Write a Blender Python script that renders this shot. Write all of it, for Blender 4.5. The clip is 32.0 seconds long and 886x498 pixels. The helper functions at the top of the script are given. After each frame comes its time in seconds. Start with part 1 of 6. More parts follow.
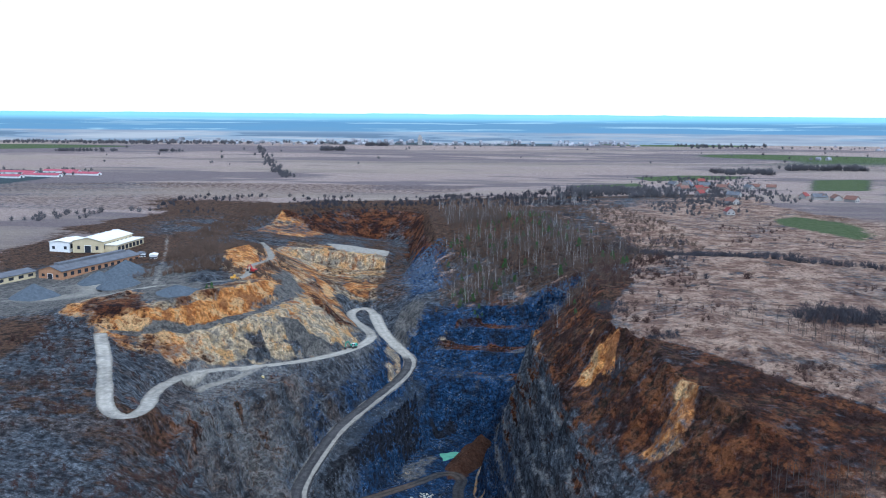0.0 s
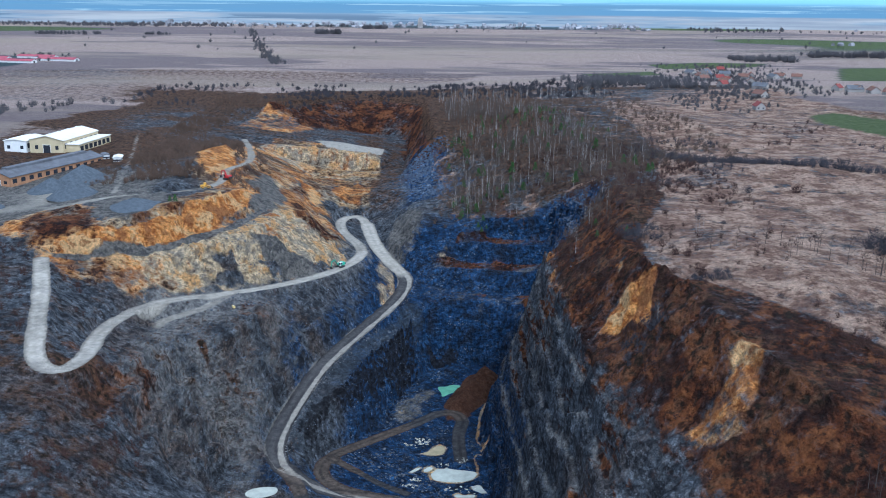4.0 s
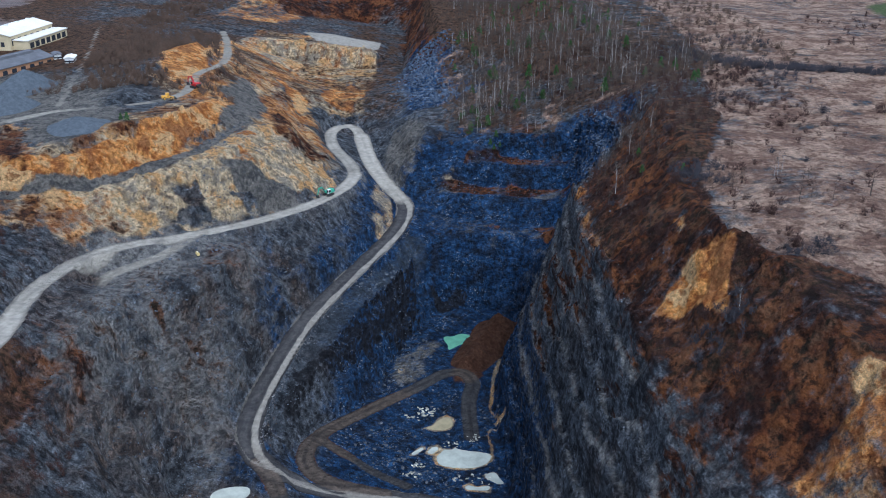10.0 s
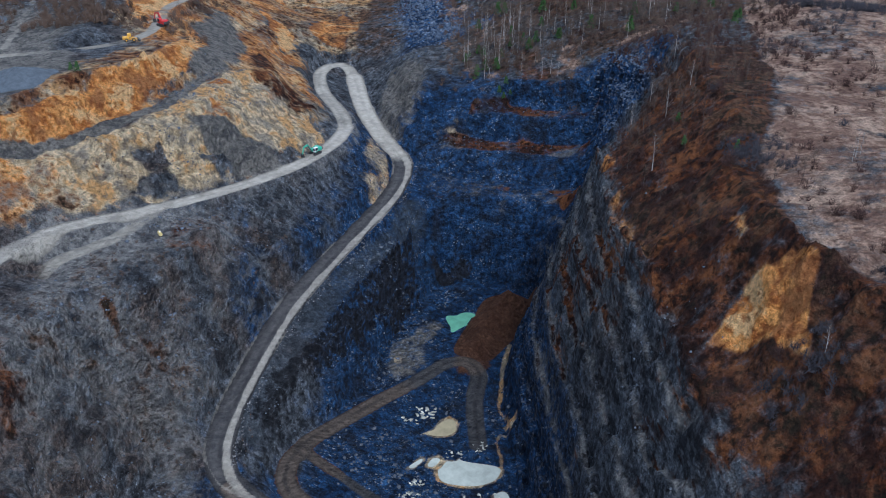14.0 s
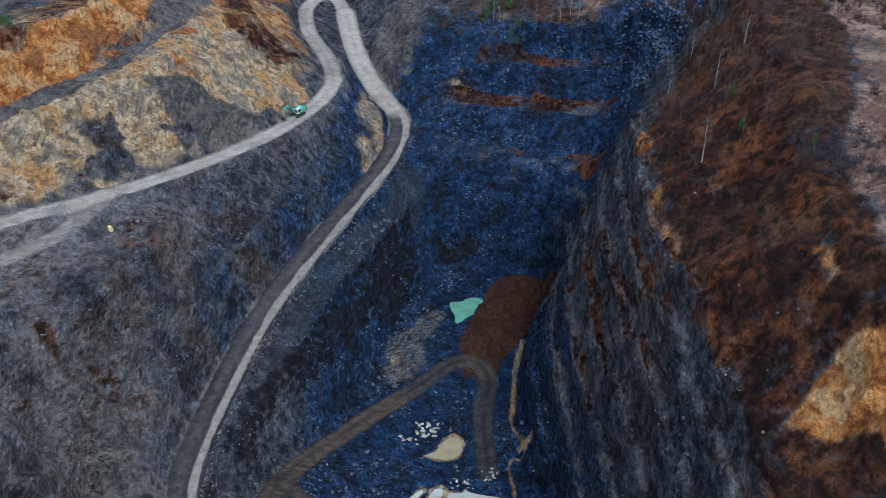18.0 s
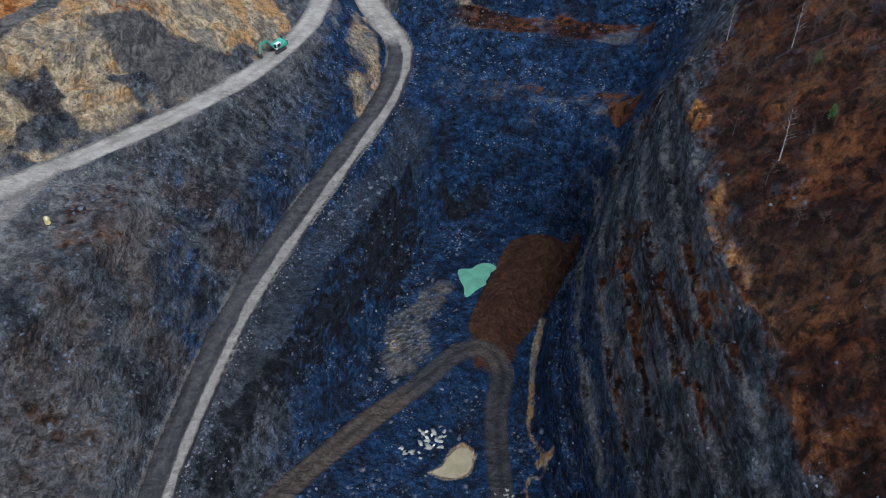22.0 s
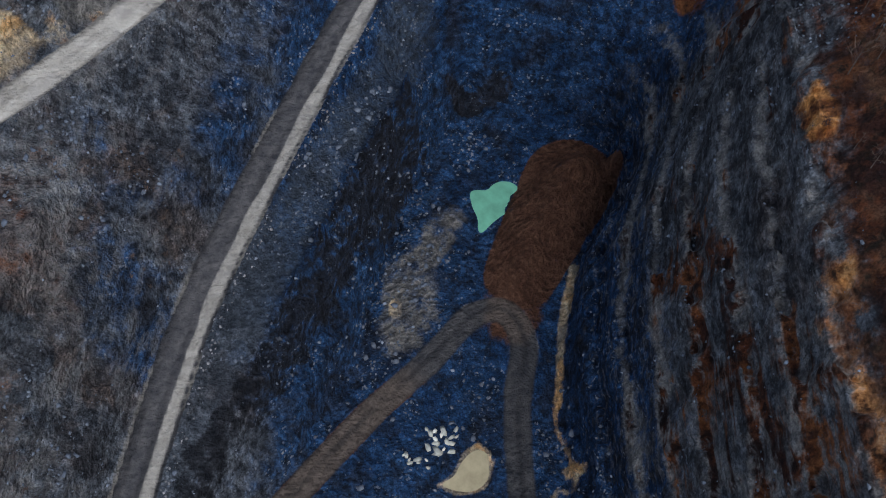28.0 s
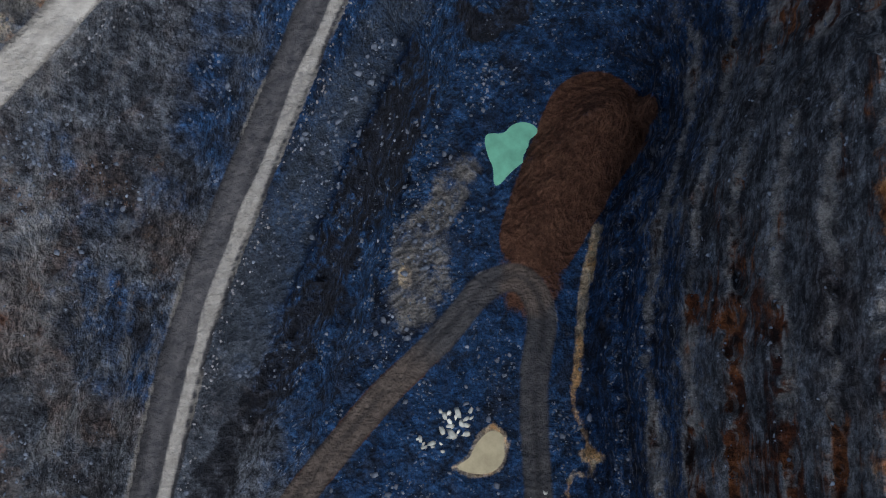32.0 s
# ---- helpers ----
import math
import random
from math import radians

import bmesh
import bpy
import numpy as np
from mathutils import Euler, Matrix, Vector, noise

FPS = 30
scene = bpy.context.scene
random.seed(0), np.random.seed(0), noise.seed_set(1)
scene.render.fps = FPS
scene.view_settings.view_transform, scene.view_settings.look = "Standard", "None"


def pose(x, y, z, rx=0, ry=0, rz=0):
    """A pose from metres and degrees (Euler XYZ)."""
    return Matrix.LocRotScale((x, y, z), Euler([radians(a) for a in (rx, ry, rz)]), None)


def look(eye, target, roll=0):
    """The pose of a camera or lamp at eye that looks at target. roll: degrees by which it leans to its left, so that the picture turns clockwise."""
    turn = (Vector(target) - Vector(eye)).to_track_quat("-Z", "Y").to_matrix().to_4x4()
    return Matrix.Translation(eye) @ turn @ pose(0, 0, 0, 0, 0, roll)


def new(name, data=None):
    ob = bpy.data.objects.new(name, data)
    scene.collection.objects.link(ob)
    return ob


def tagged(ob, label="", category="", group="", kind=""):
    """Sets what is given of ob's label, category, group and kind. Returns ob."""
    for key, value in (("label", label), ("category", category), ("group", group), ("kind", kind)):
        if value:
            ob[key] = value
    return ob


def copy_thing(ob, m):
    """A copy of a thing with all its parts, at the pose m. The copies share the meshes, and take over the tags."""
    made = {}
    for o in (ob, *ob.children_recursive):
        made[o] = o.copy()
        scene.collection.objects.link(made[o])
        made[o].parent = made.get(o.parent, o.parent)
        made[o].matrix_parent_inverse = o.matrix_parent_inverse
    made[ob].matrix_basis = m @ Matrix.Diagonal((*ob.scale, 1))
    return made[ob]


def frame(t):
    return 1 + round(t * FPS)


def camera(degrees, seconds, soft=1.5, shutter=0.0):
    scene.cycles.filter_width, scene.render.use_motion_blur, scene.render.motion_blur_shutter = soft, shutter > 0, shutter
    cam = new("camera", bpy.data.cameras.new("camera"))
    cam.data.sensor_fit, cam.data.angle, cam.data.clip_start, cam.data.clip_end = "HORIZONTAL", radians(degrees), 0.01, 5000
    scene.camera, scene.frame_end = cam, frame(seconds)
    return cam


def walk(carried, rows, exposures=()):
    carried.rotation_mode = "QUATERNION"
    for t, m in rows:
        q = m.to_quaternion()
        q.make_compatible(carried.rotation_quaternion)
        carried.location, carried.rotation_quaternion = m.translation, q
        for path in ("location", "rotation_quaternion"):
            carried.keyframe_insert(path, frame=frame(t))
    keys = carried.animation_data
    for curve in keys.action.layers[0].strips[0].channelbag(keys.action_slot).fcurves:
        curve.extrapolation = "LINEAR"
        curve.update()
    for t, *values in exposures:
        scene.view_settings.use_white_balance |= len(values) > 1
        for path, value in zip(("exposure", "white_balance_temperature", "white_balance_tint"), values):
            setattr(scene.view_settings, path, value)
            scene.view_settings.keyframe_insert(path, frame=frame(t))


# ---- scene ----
cam = camera(50.9, 32.0, soft=1.05)
# seconds, x, y, z, heading, pitch, roll in degrees
PATH = [
    (0, 1.14, -477.38, 204.30, -0.01, -8.70, 0.45),
    (0.25, 1.14, -468.88, 204.30, 0.03, -10.20, 0.53),
    (0.5, 1.14, -460.38, 204.30, 0.06, -11.45, 0.61),
    (0.75, 1.14, -451.88, 204.30, 0.10, -11.80, 0.68),
    (1, 1.14, -443.38, 204.30, 0.13, -12.07, 0.76),
    (2, 1.46, -429.82, 204.45, 0.07, -13.31, 0.72),
    (3, 1.79, -416.57, 204.27, 0.01, -14.48, 0.69),
    (3.5, 2.11, -409.58, 204.22, 0.01, -15.10, 0.65),
    (5.5, 1.53, -383.16, 204.14, -0.08, -17.63, 0.50),
    (6, 1.18, -376.54, 203.99, -0.10, -18.24, 0.50),
    (7, 0.50, -363.25, 204.01, -0.11, -19.47, 0.54),
    (8, 0.11, -349.46, 203.66, -0.04, -20.68, 0.60),
    (9, -0.00, -336.00, 203.28, -0.00, -21.90, 0.53),
    (10, -1.07, -322.68, 202.79, -0.07, -23.03, 0.70),
    (11, -0.99, -308.37, 202.25, 0.02, -24.22, 0.86),
    (12, -1.93, -294.77, 202.48, -0.04, -25.52, 0.95),
    (13, -2.14, -280.84, 202.47, -0.06, -26.87, 0.96),
    (14, -2.43, -266.80, 202.32, -0.18, -28.28, 0.98),
    (14.5, -2.55, -259.86, 202.45, -0.24, -29.00, 1.00),
    (16.5, -2.86, -231.46, 201.83, -0.27, -31.90, 0.93),
    (17, -2.93, -224.45, 202.13, -0.22, -32.73, 0.88),
    (18, -2.71, -211.38, 201.76, -0.06, -34.18, 0.80),
    (19, -3.23, -197.52, 201.33, -0.06, -35.98, 0.77),
    (20, -3.74, -183.56, 200.86, -0.09, -38.14, 0.79),
    (21, -2.57, -169.08, 201.76, 0.32, -40.56, 0.57),
    (22, -3.23, -154.17, 201.74, 0.34, -43.14, 0.50),
    (23, -3.57, -139.89, 201.14, 0.44, -45.70, 0.29),
    (24, -3.65, -125.13, 201.43, 0.63, -48.55, 0.10),
    (24.5, -4.04, -117.50, 201.50, 0.56, -50.17, 0.06),
    (26.5, -5.45, -89.69, 201.61, 0.31, -56.95, 0.15),
    (27, -5.48, -82.58, 201.66, 0.38, -58.91, 0.03),
    (28, -5.35, -67.60, 201.73, 0.62, -62.91, -0.29),
    (29, -5.58, -52.48, 201.87, 0.71, -67.07, -0.51),
    (30, -6.25, -37.71, 202.68, 0.80, -71.42, -0.67),
    (31, -7.23, -23.57, 203.26, 0.97, -75.83, -0.96),
    (32, -8.37, -8.77, 203.60, 1.45, -80.40, -1.49),
]


def drone(x, y, z, head, pitch, roll):
    h, p = radians(head), radians(pitch)
    way = Vector((-math.sin(h) * math.cos(p), math.cos(h) * math.cos(p), math.sin(p)))
    return look((x, y, z), Vector((x, y, z)) + 100 * way, roll)


# the picture darkens and cools as the lens dips from the bright horizon into the pit
EXPOSURES = [(0, 0.35, 4950, 6), (4, 0.35, 4950, 6), (6, 0.3, 5050, 7), (12, 0.2, 5150, 9), (19, 0.11, 5350, 10), (25, 0.08, 5550, 11), (32, 0.0, 5650, 11)]
walk(cam, [(t, drone(*row)) for t, *row in PATH], EXPOSURES)

# ---- sky, sun ----
SUN_EL, SUN_AZ = radians(54), radians(150)      # height above the horizon; from +y towards +x
world = bpy.data.worlds.new("overcast_sky")
scene.world = world
world.use_nodes = True
wt = world.node_tree
wt.nodes.clear()
w_sky = wt.nodes.new("ShaderNodeTexSky")
w_sky.sky_type, w_sky.sun_disc = "NISHITA", False
w_sky.sun_elevation, w_sky.sun_rotation = SUN_EL, SUN_AZ
w_sky.dust_density, w_sky.air_density, w_sky.ozone_density = 3.0, 1.3, 2.0
w_mix = wt.nodes.new("ShaderNodeMix")
w_mix.data_type = "RGBA"
w_mix.inputs[7].default_value = (11.0, 11.2, 11.6, 1)   # bright haze low over the land, blue above it
w_geo = wt.nodes.new("ShaderNodeTexCoord")
w_sep = wt.nodes.new("ShaderNodeSeparateXYZ")
w_haze = wt.nodes.new("ShaderNodeMapRange")
w_haze.interpolation_type = "SMOOTHSTEP"
w_haze.inputs[1].default_value, w_haze.inputs[2].default_value = 0.16, 0.75
w_haze.inputs[3].default_value, w_haze.inputs[4].default_value = 0.95, 0.2
wt.links.new(w_geo.outputs["Generated"], w_sep.inputs[0])
wt.links.new(w_sep.outputs["Z"], w_haze.inputs[0])
wt.links.new(w_haze.outputs[0], w_mix.inputs[0])
w_bg = wt.nodes.new("ShaderNodeBackground")
w_bg.inputs["Strength"].default_value = 0.1
w_out = wt.nodes.new("ShaderNodeOutputWorld")
wt.links.new(w_sky.outputs[0], w_mix.inputs[6])
wt.links.new(w_mix.outputs[2], w_bg.inputs["Color"])
wt.links.new(w_bg.outputs[0], w_out.inputs[0])

sun_data = bpy.data.lights.new("sun", "SUN")
sun_data.energy, sun_data.angle, sun_data.color = 2.7, radians(28), (1.0, 0.93, 0.84)
sun = new("sun", sun_data)
sun_way = Vector((math.sin(SUN_AZ) * math.cos(SUN_EL), math.cos(SUN_AZ) * math.cos(SUN_EL), math.sin(SUN_EL)))
sun.matrix_world = look(sun_way * 900, (0, 0, 0))

# ---- materials ----
def nodes_of(name, rough=0.9):
    m = bpy.data.materials.new(name)
    m.use_nodes = True
    b = m.node_tree.nodes["Principled BSDF"]
    b.inputs["Roughness"].default_value = rough
    b.inputs["Specular IOR Level"].default_value = 0.25
    return m, m.node_tree, b


def add(t, kind, **values):
    n = t.nodes.new(kind)
    for key, v in values.items():
        n.inputs[key.replace("_", " ")].default_value = v
    return n


def mixed(t, fac, a, b, blend="MIX"):
    n = t.nodes.new("ShaderNodeMix")
    n.data_type, n.blend_type = "RGBA", blend
    for k, v in ((0, fac), (6, a), (7, b)):
        if isinstance(v, (int, float)):
            n.inputs[k].default_value = v
        elif isinstance(v, tuple):
            n.inputs[k].default_value = (*v, 1)
        else:
            t.links.new(v, n.inputs[k])
    return n.outputs[2]


def grain(t, scale, detail=6.0, lo=0.35, hi=0.65, where=None, stretch=None, warp=0.0, turn=0.0):
    """Noise in metres of the world, spread over 0 to 1."""
    n = add(t, "ShaderNodeTexNoise", Scale=scale, Detail=detail, Roughness=0.62, Distortion=warp)
    src = where
    if src is None:
        src = t.nodes.new("ShaderNodeTexCoord").outputs["Object"]
    if stretch:
        mp = t.nodes.new("ShaderNodeMapping")
        mp.inputs["Scale"].default_value = stretch
        mp.inputs["Rotation"].default_value = (0, 0, radians(turn))
        t.links.new(src, mp.inputs[0])
        src = mp.outputs[0]
    t.links.new(src, n.inputs["Vector"])
    r = t.nodes.new("ShaderNodeMapRange")
    r.inputs[1].default_value, r.inputs[2].default_value = lo, hi
    t.links.new(n.outputs[0], r.inputs[0])
    return r.outputs[0]


def ramp2(t, fac, lo, hi):
    r = t.nodes.new("ShaderNodeMapRange")
    r.interpolation_type = "SMOOTHSTEP"
    r.inputs[1].default_value, r.inputs[2].default_value = lo, hi
    t.links.new(fac, r.inputs[0])
    return r.outputs[0]


def math_node(t, op, a, b):
    n = t.nodes.new("ShaderNodeMath")
    n.operation = op
    for k, v in enumerate((a, b)):
        if isinstance(v, (int, float)):
            n.inputs[k].default_value = v
        else:
            t.links.new(v, n.inputs[k])
    return n.outputs[0]


def bumped(t, b, height, strength, dist):
    n = add(t, "ShaderNodeBump", Strength=strength, Distance=dist)
    t.links.new(height, n.inputs["Height"])
    t.links.new(n.outputs[0], b.inputs["Normal"])


def plain(name, rgb, rough=0.8, vary=0.18, scale=0.6, metal=0.0, bump=0.0):
    """A painted, rendered or rough surface with stains at two scales."""
    m, t, b = nodes_of(name, rough)
    b.inputs["Metallic"].default_value = metal
    big, small = grain(t, scale), grain(t, scale * 9)
    c = mixed(t, big, tuple(v * (1 - vary) for v in rgb), tuple(min(v * (1 + vary), 0.95) for v in rgb))
    dark = tuple(v * 0.72 for v in rgb)
    c = mixed(t, math_node(t, "MULTIPLY", small, 0.35), c, dark)
    t.links.new(c, b.inputs["Base Color"])
    if bump:
        bumped(t, b, small, bump, 0.1)
    return m


def chips(t, scale, stretch=None):
    """Broken stone: a random value for each chip, and how far a spot lies from the chip's middle."""
    v = add(t, "ShaderNodeTexVoronoi", Scale=scale)
    src = t.nodes.new("ShaderNodeTexCoord").outputs["Object"]
    if stretch:
        mp = t.nodes.new("ShaderNodeMapping")
        mp.inputs["Scale"].default_value = stretch
        t.links.new(src, mp.inputs[0])
        src = mp.outputs[0]
    t.links.new(src, v.inputs["Vector"])
    sep = t.nodes.new("ShaderNodeSeparateColor")
    t.links.new(v.outputs["Color"], sep.inputs[0])
    return sep.outputs[0], v.outputs["Distance"]


def spanned(t, fac, lo, hi):
    """0 to 1 turned into lo to hi."""
    r = t.nodes.new("ShaderNodeMapRange")
    r.inputs[3].default_value, r.inputs[4].default_value = lo, hi
    t.links.new(fac, r.inputs[0])
    return r.outputs[0]


def ground_material():
    """Rock, clay, gravel, grass and roads, by the cover maps of the ground."""
    m, t, b = nodes_of("quarry_ground", 0.95)
    b.inputs["Specular IOR Level"].default_value = 0.12
    L = t.links
    chan = []
    for name in ("cover_a", "cover_b", "cover_c", "cover_d", "cover_e"):
        at = t.nodes.new("ShaderNodeAttribute")
        at.attribute_name = name
        s = t.nodes.new("ShaderNodeSeparateColor")
        L.new(at.outputs["Color"], s.inputs[0])
        chan += [*s.outputs[:3], at.outputs["Alpha"]]
    road, clay, pale, grass, rust, scrub, gravel, mud, field, green, woods, track, tone_share, dust, bedded, streak, deep_shade, shelf, slope, _ = chan

    def times(a, d):
        return math_node(t, "MULTIPLY", a, d)

    def plus(a, d):
        return math_node(t, "ADD", a, d)

    g1, g2, g3, g4 = grain(t, 0.035), grain(t, 0.16), grain(t, 0.7), grain(t, 2.6, 4.0)
    big, big_d = chips(t, 0.75)
    small, small_d = chips(t, 2.1)
    mix_chip = plus(times(big, 0.6), times(small, 0.4))
    strata = grain(t, 0.40, 6.0, 0.36, 0.64, stretch=(1.0, 0.16, 1.0), warp=0.3)
    bands = grain(t, 0.95, 5.0, 0.36, 0.64, stretch=(1.0, 0.30, 0.8), warp=0.2)
    # weathered grey basalt, and blue basalt of the deep faces darkened by painted pit shade
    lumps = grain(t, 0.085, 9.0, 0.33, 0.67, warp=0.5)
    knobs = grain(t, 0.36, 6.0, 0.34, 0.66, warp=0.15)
    old = mixed(t, g2, (0.078, 0.090, 0.108), (0.180, 0.195, 0.215))
    old = mixed(t, times(ramp2(t, g1, 0.5, 0.9), 0.5), old, (0.125, 0.090, 0.068))
    pit_blue = mixed(t, g2, (0.012, 0.037, 0.098), (0.038, 0.096, 0.215))
    blue = plus(tone_share, times(math_node(t, "SUBTRACT", g2, 0.5), 0.5))
    c = mixed(t, ramp2(t, blue, 0.2, 0.8), old, pit_blue)
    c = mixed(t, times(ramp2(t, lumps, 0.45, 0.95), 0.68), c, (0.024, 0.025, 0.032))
    earthy = grain(t, 0.05, 8.0, 0.38, 0.64, warp=1.0)
    c = mixed(t, times(times(ramp2(t, earthy, 0.45, 0.85), slope), 0.72), c, (0.150, 0.112, 0.090))
    # near-black hollows and lightened raised spots: relief shade put into the rock colour
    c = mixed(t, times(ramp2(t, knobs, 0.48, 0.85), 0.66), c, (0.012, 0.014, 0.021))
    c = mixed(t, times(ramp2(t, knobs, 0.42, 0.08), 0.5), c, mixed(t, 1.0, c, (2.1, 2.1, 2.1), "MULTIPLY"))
    c = mixed(t, 1.0, c, spanned(t, mix_chip, 0.46, 1.54), "MULTIPLY")
    c = mixed(t, times(times(ramp2(t, small, 0.88, 0.93), times(ramp2(t, g2, 0.4, 0.8), ramp2(t, lumps, 0.65, 0.35))), 0.85), c, (0.33, 0.37, 0.43))
    # crevices between chips get their shade as dark colour
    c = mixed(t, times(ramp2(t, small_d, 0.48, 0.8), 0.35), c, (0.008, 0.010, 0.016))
    # furrows down the western slope in painted shade, the smooth shelf beside the lower road
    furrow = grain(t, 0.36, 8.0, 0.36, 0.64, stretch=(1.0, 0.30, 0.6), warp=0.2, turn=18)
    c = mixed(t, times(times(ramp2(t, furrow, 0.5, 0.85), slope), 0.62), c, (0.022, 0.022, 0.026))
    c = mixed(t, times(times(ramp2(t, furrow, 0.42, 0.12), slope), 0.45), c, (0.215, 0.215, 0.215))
    smooth_blue = mixed(t, g2, (0.052, 0.066, 0.086), (0.098, 0.118, 0.142))
    c = mixed(t, times(shelf, 0.72), c, smooth_blue)
    # scarp below it: dark rock, its shade and the hollows' put into the colour
    shade_tone = mixed(t, knobs, (0.042, 0.042, 0.048), (0.008, 0.009, 0.013))
    c = mixed(t, times(ramp2(t, plus(deep_shade, times(math_node(t, "SUBTRACT", knobs, 0.5), 0.9)), 0.2, 0.85), 0.85), c, shade_tone)
    # rock beds along the east face, lit ridges and shaded grooves put into colour
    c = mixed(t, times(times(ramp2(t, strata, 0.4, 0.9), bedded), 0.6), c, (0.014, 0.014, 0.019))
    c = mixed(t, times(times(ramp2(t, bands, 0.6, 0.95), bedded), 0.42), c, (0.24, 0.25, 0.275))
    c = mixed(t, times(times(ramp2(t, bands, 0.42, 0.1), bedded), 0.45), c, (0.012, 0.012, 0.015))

    gm = grain(t, 0.075, 6.0, 0.34, 0.66)
    # covers darken in the bump's hollows: relief shade put into tint and spots
    tint = ramp2(t, math_node(t, "SUBTRACT", plus(times(g2, 0.45), plus(times(g3, 0.2), 0.45)), times(knobs, 0.65)), 0.1, 0.8)
    fray = plus(times(knobs, 0.42), plus(times(g2, 0.5), times(g4, 0.12)))
    fray = math_node(t, "SUBTRACT", fray, 0.52)

    def cover(c, mask, a, d, spots=None, lo=0.18, hi=0.78, lines=None, high=None, low=None):
        edge = plus(mask, times(fray, 0.85))
        if lines is not None:
            edge = plus(edge, times(times(math_node(t, "SUBTRACT", lines, 0.5), bedded), 0.9))
        k = times(ramp2(t, edge, lo, hi), ramp2(t, mask, 0.02, 0.12))
        col = mixed(t, tint, a, d)
        if high:
            col = mixed(t, times(ramp2(t, gm, 0.52, 0.8), 0.85), col, high)
        if low:
            col = mixed(t, times(ramp2(t, gm, 0.48, 0.2), 0.8), col, low)
        if spots:
            col = mixed(t, times(ramp2(t, knobs, 0.55, 0.9), 0.75), col, spots)
        return mixed(t, k, c, col)

    c = cover(c, dust, (0.17, 0.168, 0.168), (0.32, 0.315, 0.30), (0.11, 0.112, 0.12))
    c = cover(c, gravel, (0.135, 0.13, 0.122), (0.26, 0.245, 0.22), (0.09, 0.092, 0.096))
    c = cover(c, pale, (0.42, 0.31, 0.18), (0.86, 0.69, 0.44), (0.24, 0.20, 0.16), high=(0.76, 0.43, 0.16), low=(0.36, 0.32, 0.265))
    c = cover(c, clay, (0.52, 0.175, 0.035), (0.88, 0.43, 0.13), (0.30, 0.105, 0.033), high=(0.86, 0.58, 0.28), low=(0.36, 0.15, 0.06))
    c = cover(c, rust, (0.030, 0.012, 0.008), (0.145, 0.050, 0.020), (0.016, 0.009, 0.008), lines=strata, high=(0.25, 0.098, 0.036), low=(0.028, 0.013, 0.012))
    c = cover(c, scrub, (0.050, 0.030, 0.020), (0.160, 0.088, 0.052), (0.026, 0.022, 0.014))
    c = cover(c, grass, (0.30, 0.185, 0.13), (0.52, 0.355, 0.26), (0.17, 0.10, 0.075), high=(0.62, 0.445, 0.33), low=(0.23, 0.135, 0.10))
    c = cover(c, mud, (0.098, 0.046, 0.027), (0.150, 0.074, 0.044))
    c = cover(c, field, (0.43, 0.325, 0.285), (0.56, 0.445, 0.385), (0.36, 0.275, 0.25))
    plough = grain(t, 0.0030, 5.0, 0.42, 0.56, stretch=(0.4, 1.1, 1.0))
    turned = times(ramp2(t, field, 0.3, 0.6), ramp2(t, plough, 0.45, 0.7))
    c = mixed(t, times(turned, 0.65), c, (0.15, 0.132, 0.155))
    stubble = grain(t, 0.006, 4.0, 0.5, 0.62, stretch=(0.3, 1.4, 1.0))
    c = mixed(t, times(times(ramp2(t, field, 0.3, 0.6), stubble), 0.7), c, (0.47, 0.38, 0.30))
    c = cover(c, green, (0.09, 0.13, 0.05), (0.14, 0.18, 0.075))
    c = cover(c, woods, (0.06, 0.09, 0.10), (0.09, 0.12, 0.13))
    # clods, cracks and stones everywhere: low spots darker, their shade put into the colour
    crumb = plus(times(g4, 0.5), times(g3, 0.5))
    c = mixed(t, 1.0, c, spanned(t, ramp2(t, crumb, 0.15, 0.85), 0.74, 1.24), "MULTIPLY")
    rut = grain(t, 0.4, 5.0, 0.3, 0.7)
    tone = mixed(t, rut, (0.27, 0.25, 0.21), (0.43, 0.405, 0.35))
    tone = mixed(t, times(ramp2(t, g2, 0.5, 0.95), 0.5), tone, (0.24, 0.225, 0.205))
    dull = mixed(t, rut, (0.040, 0.041, 0.046), (0.105, 0.100, 0.098))
    dull = mixed(t, ramp2(t, mud, 0.3, 0.7), dull, mixed(t, rut, (0.078, 0.063, 0.053), (0.155, 0.125, 0.102)))
    dull = mixed(t, times(streak, 0.65), dull, (0.025, 0.025, 0.027))
    tone = mixed(t, times(streak, 0.4), tone, (0.175, 0.16, 0.14))
    c = mixed(t, ramp2(t, track, 0.3, 0.6), c, dull)
    c = mixed(t, ramp2(t, road, 0.35, 0.6), c, tone)
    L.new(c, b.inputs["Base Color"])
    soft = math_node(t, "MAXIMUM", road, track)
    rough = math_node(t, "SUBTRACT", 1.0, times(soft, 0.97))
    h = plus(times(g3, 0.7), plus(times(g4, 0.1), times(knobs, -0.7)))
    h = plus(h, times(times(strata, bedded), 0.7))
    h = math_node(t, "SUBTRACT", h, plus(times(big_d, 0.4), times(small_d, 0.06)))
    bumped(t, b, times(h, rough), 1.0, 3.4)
    return m


